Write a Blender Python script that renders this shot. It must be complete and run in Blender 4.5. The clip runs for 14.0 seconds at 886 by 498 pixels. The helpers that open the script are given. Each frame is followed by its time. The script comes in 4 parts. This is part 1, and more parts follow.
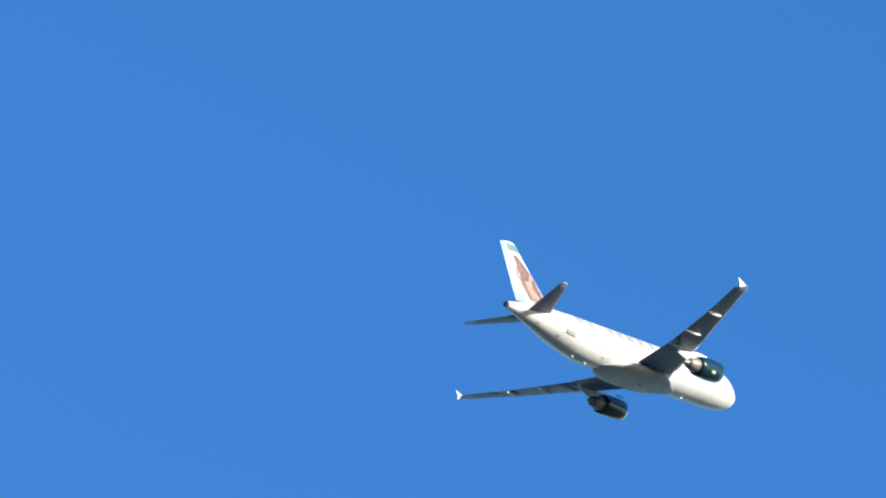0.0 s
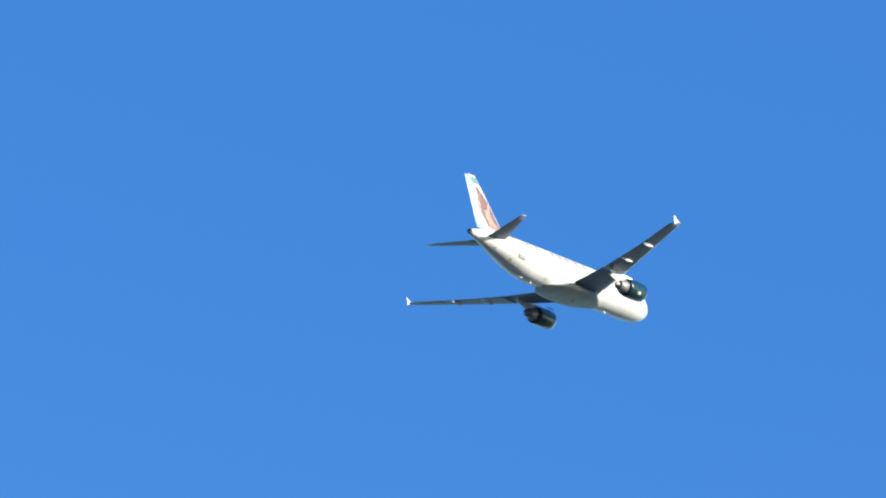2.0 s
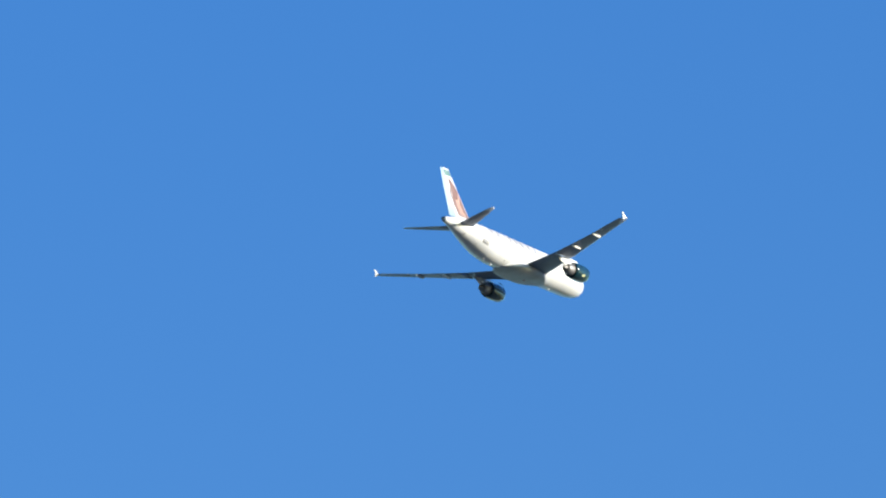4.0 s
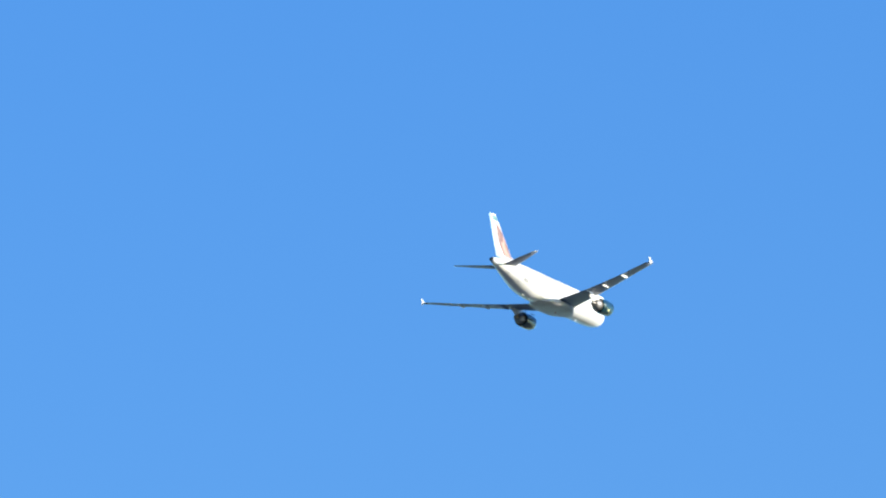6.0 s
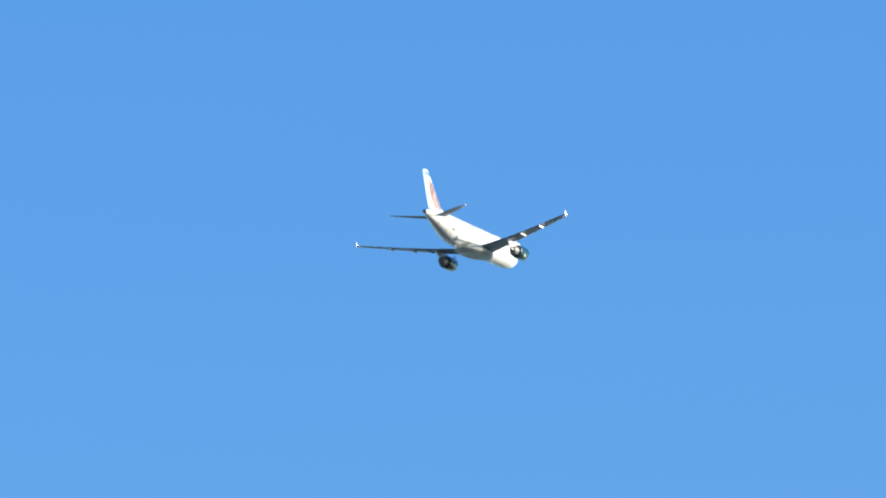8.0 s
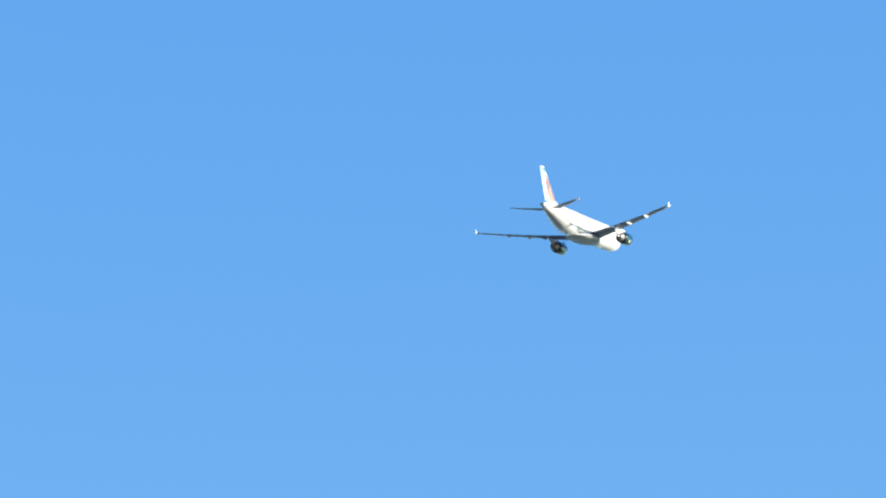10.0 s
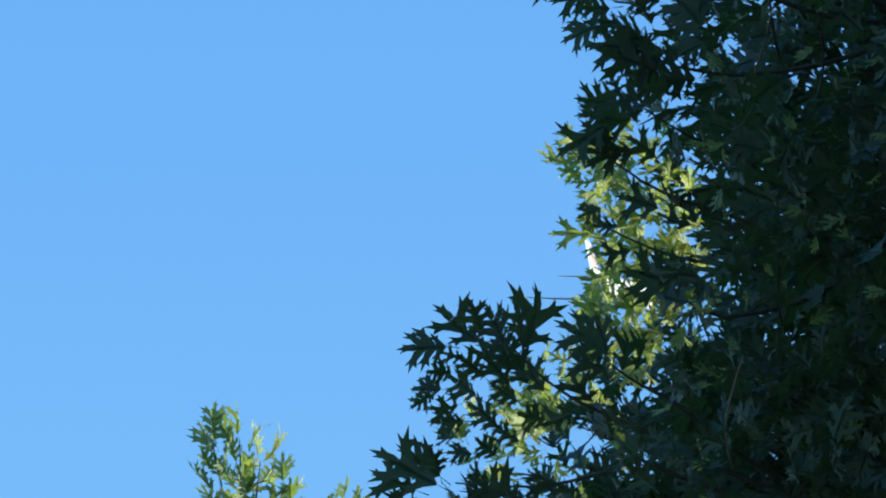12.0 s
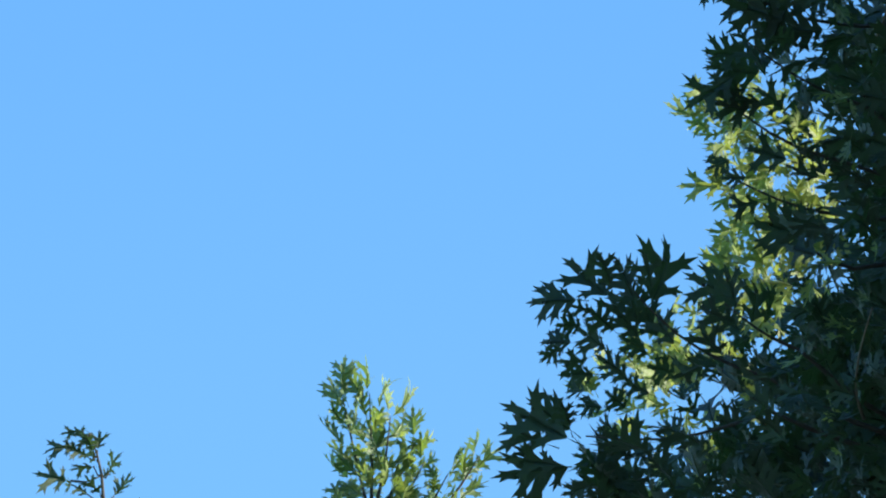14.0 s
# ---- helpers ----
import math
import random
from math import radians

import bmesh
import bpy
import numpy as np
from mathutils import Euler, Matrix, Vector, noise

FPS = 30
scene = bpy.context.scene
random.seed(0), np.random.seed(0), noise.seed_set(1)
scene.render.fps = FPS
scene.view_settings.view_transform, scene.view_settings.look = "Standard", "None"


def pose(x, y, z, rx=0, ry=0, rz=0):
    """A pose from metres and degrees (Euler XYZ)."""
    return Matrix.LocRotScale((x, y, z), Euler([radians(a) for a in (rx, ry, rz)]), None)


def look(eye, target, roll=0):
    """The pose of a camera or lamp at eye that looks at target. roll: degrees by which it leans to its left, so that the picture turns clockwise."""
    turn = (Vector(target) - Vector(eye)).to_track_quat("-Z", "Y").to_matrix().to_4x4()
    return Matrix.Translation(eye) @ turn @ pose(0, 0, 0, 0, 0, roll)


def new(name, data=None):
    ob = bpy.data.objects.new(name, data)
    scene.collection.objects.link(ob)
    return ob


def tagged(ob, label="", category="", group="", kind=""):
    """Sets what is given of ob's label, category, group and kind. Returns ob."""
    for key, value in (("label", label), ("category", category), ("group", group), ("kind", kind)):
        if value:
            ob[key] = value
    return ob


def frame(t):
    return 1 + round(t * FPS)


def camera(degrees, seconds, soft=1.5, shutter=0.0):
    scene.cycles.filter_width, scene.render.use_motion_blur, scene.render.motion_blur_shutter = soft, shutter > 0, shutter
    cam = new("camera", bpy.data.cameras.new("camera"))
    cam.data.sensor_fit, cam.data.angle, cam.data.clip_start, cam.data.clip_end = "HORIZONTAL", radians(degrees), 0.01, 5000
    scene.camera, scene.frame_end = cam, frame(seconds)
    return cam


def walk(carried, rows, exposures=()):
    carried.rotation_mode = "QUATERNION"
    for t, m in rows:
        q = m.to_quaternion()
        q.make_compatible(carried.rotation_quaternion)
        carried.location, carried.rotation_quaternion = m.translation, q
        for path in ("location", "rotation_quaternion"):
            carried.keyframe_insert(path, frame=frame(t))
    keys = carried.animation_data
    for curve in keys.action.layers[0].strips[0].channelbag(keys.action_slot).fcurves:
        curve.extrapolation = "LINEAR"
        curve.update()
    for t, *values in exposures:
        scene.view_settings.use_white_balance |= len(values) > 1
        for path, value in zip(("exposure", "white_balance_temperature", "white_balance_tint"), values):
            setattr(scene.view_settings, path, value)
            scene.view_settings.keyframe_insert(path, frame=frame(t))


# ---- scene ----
LENS = 5.3975
# seconds, heading clockwise from +y, elevation, roll of the hand-held camera
AIMS = [
    (0.0, -1.3830, 41.3899, 2.0941),
    (0.5, 1.7731, 40.2757, 1.0895),
    (1.0, 4.6933, 39.0942, -0.0331),
    (1.5, 7.5044, 37.9525, -0.9567),
    (2.0, 9.1034, 36.7480, -1.0946),
    (2.5, 11.0201, 35.6375, -1.3142),
    (3.0, 13.1698, 34.8012, -1.5208),
    (3.5, 14.7502, 33.7655, -1.4909),
    (4.0, 16.5872, 32.9686, -1.6096),
    (4.2, 17.2133, 32.6331, -1.6441),
    (4.7, 18.6212, 31.8573, -1.5059),
    (5.2, 19.8892, 31.1512, -1.2991),
    (5.8, 21.2984, 30.3474, -1.0481),
    (6.3, 22.4382, 29.6727, -0.9099),
    (6.5, 22.8874, 29.3057, -0.7869),
    (7.0, 24.1462, 28.5907, -0.3356),
    (7.5, 25.4035, 27.8403, -0.2964),
    (8.0, 26.5872, 27.1950, -0.7054),
    (8.5, 27.4252, 26.5782, -0.7165),
    (9.0, 28.1368, 26.0153, -0.5527),
    (9.5, 28.7729, 25.4746, -0.3851),
    (10.0, 29.4079, 24.9538, -0.2214),
    (10.5, 30.2211, 24.5363, -0.1705),
    (11.0, 31.4268, 24.1219, -0.1874),
    (11.5, 32.0335, 23.9581, -0.2101),
    (12.0, 32.2176, 23.4874, -0.4912),
    (12.5, 32.2151, 23.3849, -0.8064),
    (13.0, 31.8069, 23.3442, -0.8159),
    (13.5, 31.3776, 23.3658, -0.5949),
    (14.0, 31.3595, 23.2116, -0.5289),
]
# seconds, place, heading, pitch, bank of the airliner
FLIGHT = [
    (0.0, 1.66, 668.91, 577.99, 41.475, 19.408, 6.842),
    (1.0, 70.64, 731.74, 588.46, 42.815, 18.408, 6.600),
    (2.0, 140.02, 792.69, 598.40, 44.085, 17.523, 6.297),
    (3.0, 209.83, 851.78, 607.83, 45.284, 16.754, 5.934),
    (4.0, 280.04, 908.99, 616.73, 46.412, 16.099, 5.510),
    (5.0, 350.67, 964.33, 625.12, 47.469, 15.559, 5.026),
    (6.0, 421.71, 1017.79, 632.99, 48.455, 15.134, 4.481),
    (7.0, 493.17, 1069.39, 640.34, 49.371, 14.824, 3.875),
    (8.0, 565.04, 1119.11, 647.17, 50.215, 14.629, 3.209),
    (9.0, 637.32, 1166.96, 653.48, 50.989, 14.549, 2.482),
    (10.0, 710.01, 1212.94, 659.28, 51.692, 14.583, 1.695),
    (11.0, 783.12, 1257.04, 664.55, 52.325, 14.733, 0.846),
    (12.0, 856.64, 1299.28, 669.31, 52.886, 14.998, -0.062),
    (13.0, 930.57, 1339.64, 673.55, 53.377, 15.378, -1.032),
    (14.0, 1004.92, 1378.12, 677.26, 53.797, 15.872, -2.062),
]
EYE = (0.0, 0.0, 1.6)


def aim(az, el, roll):
    return (Matrix.Translation(EYE) @ Matrix.Rotation(radians(-az), 4, "Z")
            @ Matrix.Rotation(radians(90 + el), 4, "X") @ Matrix.Rotation(radians(roll), 4, "Z"))


cam = camera(LENS, 14.0, soft=2.1)
walk(cam, [(t, aim(a, e, r)) for t, a, e, r in AIMS],
     exposures=[(0.0, 0.62), (2.5, 0.74), (3.2, 0.75), (4.2, 0.61), (6.3, 1.0), (7.2, 0.98), (8.2, 0.9), (10.5, 1.0), (11.2, 1.01), (12.5, 1.15), (14.0, 1.2)])

# ---- daylight ----
SUN_AZ, SUN_EL = 126.0, 9.0
SKY_LOW, SKY_HIGH = (0.90, 1.26, 1.47, 1.0), (0.53, 1.15, 1.82, 1.0)
world = bpy.data.worlds.new("sky")
scene.world = world
world.use_nodes = True
nt = world.node_tree
sky = nt.nodes.new("ShaderNodeTexSky")
sky.sky_type = "NISHITA"
sky.sun_disc = False
sky.sun_elevation, sky.sun_rotation = radians(SUN_EL), radians(SUN_AZ)
sky.altitude, sky.air_density, sky.dust_density, sky.ozone_density = 100, 1.0, 0.3, 2.5
# clear dry air: deeper blue higher up, paler towards the horizon
geo = nt.nodes.new("ShaderNodeTexCoord")
sep = nt.nodes.new("ShaderNodeSeparateXYZ")
rise = nt.nodes.new("ShaderNodeMapRange")
rise.inputs["From Min"].default_value, rise.inputs["From Max"].default_value = 0.38, 0.60
tint = nt.nodes.new("ShaderNodeMix")
tint.data_type = "RGBA"
tint.inputs["A"].default_value, tint.inputs["B"].default_value = SKY_LOW, SKY_HIGH
gain = nt.nodes.new("ShaderNodeMix")
gain.data_type, gain.blend_type = "RGBA", "MULTIPLY"
gain.inputs["Factor"].default_value = 1.0
nt.links.new(geo.outputs["Generated"], sep.inputs[0])
nt.links.new(sep.outputs["Z"], rise.inputs["Value"])
nt.links.new(rise.outputs[0], tint.inputs["Factor"])
nt.links.new(sky.outputs[0], gain.inputs["A"])
nt.links.new(tint.outputs["Result"], gain.inputs["B"])
nt.links.new(gain.outputs["Result"], nt.nodes["Background"].inputs[0])
nt.nodes["Background"].inputs[1].default_value = 0.14

sun = new("sun", bpy.data.lights.new("sun", "SUN"))
sun.data.energy, sun.data.angle, sun.data.color = 5.0, radians(0.53), (1.0, 0.94, 0.84)
to_sun = Vector((math.sin(radians(SUN_AZ)) * math.cos(radians(SUN_EL)),
                 math.cos(radians(SUN_AZ)) * math.cos(radians(SUN_EL)), math.sin(radians(SUN_EL))))
sun.matrix_world = look(to_sun * 40 + Vector((0, 0, 20)), (0, 0, 20))


# ---- materials ----
def material(name, base, rough=0.5, metal=0.0, second=None, scale=1.0, bump=0.0, bump_scale=20.0,
             coat=0.0, island=0.0, transl=None, spec=0.5):
    """base and second blend by a two-scale noise; island varies brightness from piece to piece."""
    m = bpy.data.materials.new(name)
    m.use_nodes = True
    n, l = m.node_tree.nodes, m.node_tree.links
    b = n["Principled BSDF"]
    b.inputs["Roughness"].default_value, b.inputs["Metallic"].default_value = rough, metal
    b.inputs["Coat Weight"].default_value, b.inputs["Specular IOR Level"].default_value = coat, spec
    co = n.new("ShaderNodeTexCoord")
    big, fine = n.new("ShaderNodeTexNoise"), n.new("ShaderNodeTexNoise")
    big.inputs["Scale"].default_value, fine.inputs["Scale"].default_value = scale, scale * 9
    big.inputs["Detail"].default_value = fine.inputs["Detail"].default_value = 4
    for t in (big, fine):
        l.new(co.outputs["Object"], t.inputs["Vector"])
    add = n.new("ShaderNodeMath")
    add.operation = "MULTIPLY_ADD"
    l.new(fine.outputs[0], add.inputs[0])
    add.inputs[1].default_value = 0.4
    half = n.new("ShaderNodeMath")
    half.operation = "MULTIPLY_ADD"
    half.inputs[1].default_value, half.inputs[2].default_value = 1.6, -0.5
    l.new(big.outputs[0], half.inputs[0])
    l.new(half.outputs[0], add.inputs[2])
    mix = n.new("ShaderNodeMix")
    mix.data_type = "RGBA"
    l.new(add.outputs[0], mix.inputs["Factor"])
    mix.inputs["A"].default_value = (*base, 1)
    mix.inputs["B"].default_value = (*(second or base), 1)
    colour = mix.outputs["Result"]
    if island:
        g = n.new("ShaderNodeNewGeometry")
        inf = n.new("ShaderNodeObjectInfo")
        sm = n.new("ShaderNodeMath")
        sm.operation = "ADD"
        l.new(g.outputs["Random Per Island"], sm.inputs[0])
        l.new(inf.outputs["Random"], sm.inputs[1])
        fr = n.new("ShaderNodeMath")
        fr.operation = "FRACT"
        l.new(sm.outputs[0], fr.inputs[0])
        mr = n.new("ShaderNodeMapRange")
        mr.inputs["To Min"].default_value, mr.inputs["To Max"].default_value = 1 - island, 1 + island
        l.new(fr.outputs[0], mr.inputs["Value"])
        hsv = n.new("ShaderNodeHueSaturation")
        l.new(mr.outputs[0], hsv.inputs["Value"])
        l.new(colour, hsv.inputs["Color"])
        colour = hsv.outputs[0]
    l.new(colour, b.inputs["Base Color"])
    if bump:
        t = n.new("ShaderNodeTexNoise")
        t.inputs["Scale"].default_value, t.inputs["Detail"].default_value = bump_scale, 5
        l.new(co.outputs["Object"], t.inputs["Vector"])
        bp = n.new("ShaderNodeBump")
        bp.inputs["Strength"].default_value, bp.inputs["Distance"].default_value = bump, 0.02
        l.new(t.outputs[0], bp.inputs["Height"])
        l.new(bp.outputs[0], b.inputs["Normal"])
    if transl:
        tr = n.new("ShaderNodeBsdfTranslucent")
        tr.inputs[0].default_value = (*transl, 1)
        ad = n.new("ShaderNodeAddShader")
        l.new(b.outputs[0], ad.inputs[0])
        l.new(tr.outputs[0], ad.inputs[1])
        l.new(ad.outputs[0], n["Material Output"].inputs[0])
    return m


WHITE = material("white_paint", (0.77, 0.76, 0.735), 0.34, second=(0.58, 0.57, 0.55), scale=0.35, coat=0.25)
# plain grey on doors and panels; on the belly it holds wing shade
BELLY = material("grey_paint_belly_shade", (0.45, 0.445, 0.44), 0.45, second=(0.28, 0.275, 0.27), scale=0.7)
# wing grey with reflected sky blue and underside shade in the colour
WING = material("sky_tinted_wing_grey", (0.17, 0.215, 0.30), 0.45, second=(0.125, 0.16, 0.22), scale=0.6)
SLAT = material("bare_metal_slat", (0.55, 0.56, 0.58), 0.35, 0.85, second=(0.42, 0.43, 0.45), scale=0.8)
FAIRING = material("pale_fairing_paint", (0.78, 0.77, 0.72), 0.4, second=(0.62, 0.61, 0.57), scale=1.2)
COWL = material("dark_green_cowl_paint", (0.007, 0.036, 0.044), 0.25, second=(0.006, 0.026, 0.033), scale=0.8, coat=0.5)
LIP = material("polished_inlet_lip", (0.75, 0.76, 0.78), 0.18, 1.0, second=(0.6, 0.61, 0.63), scale=2)
NOZZLE = material("heat_stained_nozzle", (0.34, 0.32, 0.30), 0.45, 0.45, second=(0.20, 0.19, 0.185), scale=2.5)
SOOT = material("sooty_exhaust", (0.03, 0.03, 0.032), 0.6, second=(0.06, 0.055, 0.05), scale=3)
FANBLACK = material("titanium_fan", (0.10, 0.10, 0.11), 0.4, 0.8, second=(0.05, 0.05, 0.055), scale=3)
RUBBER = material("dark_seam", (0.10, 0.10, 0.10), 0.6, second=(0.16, 0.15, 0.14), scale=3)
BARS = material("grey_green_lettering", (0.22, 0.21, 0.21), 0.4, second=(0.42, 0.39, 0.38), scale=1.6)
GLASS = material("shaded_window", (0.30, 0.31, 0.32), 0.15, second=(0.38, 0.38, 0.38), scale=3)
PALEBLUE = material("pale_blue_rudder_paint", (0.33, 0.47, 0.56), 0.4, second=(0.44, 0.55, 0.61), scale=0.9, coat=0.2)
PEACH = material("peach_fin_patch", (0.34, 0.17, 0.12), 0.45, second=(0.46, 0.30, 0.24), scale=2.2)
YELLOW = material("pale_yellow_patch", (0.75, 0.70, 0.38), 0.4, second=(0.6, 0.55, 0.3), scale=4)
RED = material("red_lens", (0.45, 0.03, 0.02), 0.2, second=(0.3, 0.02, 0.02), scale=9)
TEAL = material("teal_fin_cap", (0.10, 0.20, 0.185), 0.4, second=(0.15, 0.26, 0.24), scale=0.8, coat=0.2)
FUR = material("brown_fin_patch", (0.10, 0.048, 0.042), 0.45, second=(0.27, 0.15, 0.12), scale=1.7)
MAUVE = material("mauve_fin_patch", (0.20, 0.135, 0.145), 0.45, second=(0.42, 0.32, 0.31), scale=1.9)
# shaded and sunlit copies of one leaf: the light is in the colours
LEAF = material("shaded_oak_leaf", (0.019, 0.034, 0.018), 0.60, second=(0.030, 0.047, 0.023), scale=14,
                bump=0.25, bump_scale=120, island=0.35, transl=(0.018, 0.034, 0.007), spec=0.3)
SUNLIT = material("sunlit_oak_leaf", (0.090, 0.125, 0.032), 0.45, second=(0.14, 0.168, 0.050), scale=14,
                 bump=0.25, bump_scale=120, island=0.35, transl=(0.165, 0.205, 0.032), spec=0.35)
BARK = material("grey_brown_bark", (0.085, 0.068, 0.055), 0.9, second=(0.045, 0.036, 0.03), scale=5, bump=0.8, bump_scale=30)
TWIG = material("green_brown_twig", (0.07, 0.055, 0.035), 0.8, second=(0.04, 0.035, 0.022), scale=30, bump=0.4, bump_scale=150)
# dull grass with the blue-grey of haze mixed into its colour
GRASS = material("hazed_grass", (0.078, 0.088, 0.086), 0.95, second=(0.108, 0.112, 0.104), scale=0.15, bump=0.6, bump_scale=8)
# brighter leaf copy: sun on the far oaks and flecks, as colour
HALF_LIT = material("half_lit_oak_leaf", (0.052, 0.082, 0.026), 0.42, second=(0.080, 0.112, 0.038), scale=14,
                 bump=0.25, bump_scale=120, island=0.30, transl=(0.075, 0.110, 0.016), spec=0.45)
PLUME = material("white_plumage", (0.80, 0.79, 0.76), 0.7, second=(0.70, 0.69, 0.67), scale=8, transl=(0.30, 0.29, 0.27))


BODY = material("grey_plumage", (0.30, 0.32, 0.36), 0.75, second=(0.22, 0.24, 0.28), scale=20)


# ---- mesh helpers ----
def part(name, bm, mat, parent=None, label="", smooth=True):
    """Links a bmesh as one mesh object under a thing or a part."""
    bmesh.ops.recalc_face_normals(bm, faces=bm.faces)
    me = bpy.data.meshes.new(name)
    for f in bm.faces:
        f.smooth = smooth
    bm.to_mesh(me)
    bm.free()
    me.materials.append(mat)
    ob = new(name, me)
    ob.parent = parent
    return tagged(ob, label) if label else ob


def loft(rings, closed=True, caps=True, bm=None):
    """Skins rings of equally many points."""
    bm = bm or bmesh.new()
    vs = [[bm.verts.new(p) for p in r] for r in rings]
    n = len(rings[0])
    for a, b in zip(vs, vs[1:]):
        for i in range(n if closed else n - 1):
            j = (i + 1) % n
            bm.faces.new((a[i], a[j], b[j], b[i]))
    if caps:
        bm.faces.new(vs[0][::-1])
        bm.faces.new(vs[-1])
    return bm


def hermite(table, s):
    """Smooth reading of a table of rows (s, values...)."""
    i = max(0, min(len(table) - 2, sum(r[0] <= s for r in table) - 1))
    a, b = table[i], table[i + 1]
    p, q = table[max(i - 1, 0)], table[min(i + 2, len(table) - 1)]
    h, u = b[0] - a[0], (s - a[0]) / (b[0] - a[0])
    out = []
    for k in range(1, len(a)):
        ma = (b[k] - p[k]) / (b[0] - p[0]) * h
        mb = (q[k] - a[k]) / (q[0] - a[0]) * h
        out.append(a[k] * (2 * u ** 3 - 3 * u * u + 1) + ma * (u ** 3 - 2 * u * u + u)
                   + b[k] * (3 * u * u - 2 * u ** 3) + mb * (u ** 3 - u * u))
    return out


def tube(points, radii, sides=7, bm=None):
    """A tapered tube along points."""
    bm = bm or bmesh.new()
    rings = []
    pts = [Vector(p) for p in points]
    for i, (p, r) in enumerate(zip(pts, radii)):
        d = (pts[min(i + 1, len(pts) - 1)] - pts[max(i - 1, 0)]).normalized()
        x = d.orthogonal().normalized()
        y = d.cross(x)
        rings.append([p + (x * math.cos(a) + y * math.sin(a)) * r
                      for a in [2 * math.pi * k / sides for k in range(sides)]])
    for k in range(1, len(rings)):     # keep neighbouring rings untwisted
        best = min(range(sides), key=lambda o: sum((rings[k][(j + o) % sides] - rings[k - 1][j]).length for j in range(sides)))
        rings[k] = rings[k][best:] + rings[k][:best]
    return loft(rings, bm=bm)


def box(bm, centre, size, m=None):
    r = bmesh.ops.create_cube(bm, size=1)
    t = Matrix.Translation(centre) @ (m or Matrix()) @ Matrix.Diagonal((*size, 1))
    bmesh.ops.transform(bm, matrix=t, verts=r["verts"])
    return bm


# ---- airliner ----
# local axes: x to starboard, y forward, z up; stations run aft from the nose
NOSE_Y = 16.3
HULL = [(0.60, 0.10, -0.40, -0.60), (0.78, 0.50, -0.02, -0.98), (1.28, 0.96, 0.38, -1.46), (2.0, 1.40, 0.98, -1.80),
        (3.0, 1.72, 1.58, -1.98), (4.5, 1.93, 2.02, -2.06), (6.0, 1.975, 2.07, -2.07), (13.0, 1.975, 2.07, -2.07),
        (22.4, 1.975, 2.07, -2.07), (24.5, 1.94, 2.07, -1.90), (26.6, 1.78, 2.06, -1.45), (28.6, 1.48, 2.03, -0.85),
        (30.7, 1.08, 1.95, -0.18), (32.8, 0.64, 1.73, 0.46), (34.0, 0.38, 1.50, 0.78), (34.35, 0.30, 1.43, 0.86)]


def hull_point(s, a, proud=0.0):
    """A point of the fuselage skin at station s, angle a from starboard, counted upwards."""
    w, top, bot = hermite(HULL, s)
    c, h = (top + bot) / 2, (top - bot) / 2
    return Vector(((w + proud) * math.cos(a), NOSE_Y - s, c + (h + proud) * math.sin(a)))


def foil(chord, thick, x, le, z, twist=0.0, lo=0.0, hi=1.0, n=9):
    """A wing section between the chord fractions lo and hi."""
    fr = [lo + (hi - lo) * (1 - math.cos(math.pi * k / n)) / 2 for k in range(n + 1)]

    def half(t):
        return thick * 5 * (0.2969 * math.sqrt(t) - 0.126 * t - 0.3516 * t * t + 0.2843 * t ** 3 - 0.1036 * t ** 4)
    up = [(t, half(t) * 1.1 + 0.004) for t in fr]
    dn = [(t, -half(t) * 0.9 - 0.004) for t in reversed(fr)]
    return [Vector((x, NOSE_Y - le - t * chord, z + h * chord - (t - 0.3) * chord * twist)) for t, h in up + dn]


WING_PLAN = [(1.2, 11.55, 5.88, -1.20, 0.14), (3.0, 12.46, 5.22, -1.00, 0.12), (6.35, 14.12, 3.94, -0.62, 0.11), (9.0, 15.43, 3.25, -0.28, 0.105),
             (12.0, 16.94, 2.49, 0.12, 0.10), (15.0, 18.46, 1.94, 0.54, 0.10), (16.95, 19.42, 1.62, 0.80, 0.10)]


def wing_at(x):
    for a, b in zip(WING_PLAN, WING_PLAN[1:]):
        if x <= b[0]:
            u = (x - a[0]) / (b[0] - a[0])
            return [p + (q - p) * u for p, q in zip(a, b)]
    return list(WING_PLAN[-1])


def wing_piece(side, x0, x1, lo, hi, drop=0.0, plan=wing_at, steps=5, n=9):
    rings = []
    for k in range(steps + 1):
        x, le, ch, z, th = plan(x0 + (x1 - x0) * k / steps)
        rings.append([Vector((side * p.x, p.y, p.z - drop)) for p in foil(ch, th, x, le, z, 0.03, lo, hi, n)])
    return loft(rings)


def revolve(profile, cx, cz, sides=40, aft=0.0):
    """Rings about an axis that runs fore and aft; profile of (station, radius)."""
    return [[Vector((cx + r * math.cos(a), NOSE_Y - s - aft, cz + r * math.sin(a)))
             for a in [2 * math.pi * k / sides for k in range(sides)]] for s, r in profile]


def skin_patch(s0, s1, a0, a1, proud, bm=None, steps=4):
    """A thin plate that follows the fuselage skin."""
    bm = bm or bmesh.new()
    rings = []
    for k in range(steps + 1):
        s = s0 + (s1 - s0) * k / steps
        outer = [hull_point(s, a0 + (a1 - a0) * j / 4, proud) for j in range(5)]
        inner = [hull_point(s, a0 + (a1 - a0) * j / 4, -0.02) for j in range(4, -1, -1)]
        rings.append(outer + inner)
    return loft(rings, bm=bm)


def fin_edges(z):
    """Stations of the fin's leading and trailing edge at height z."""
    u = (z - 1.7) / 6.05
    return 27.45 + 4.78 * u, 32.80 + 1.48 * u


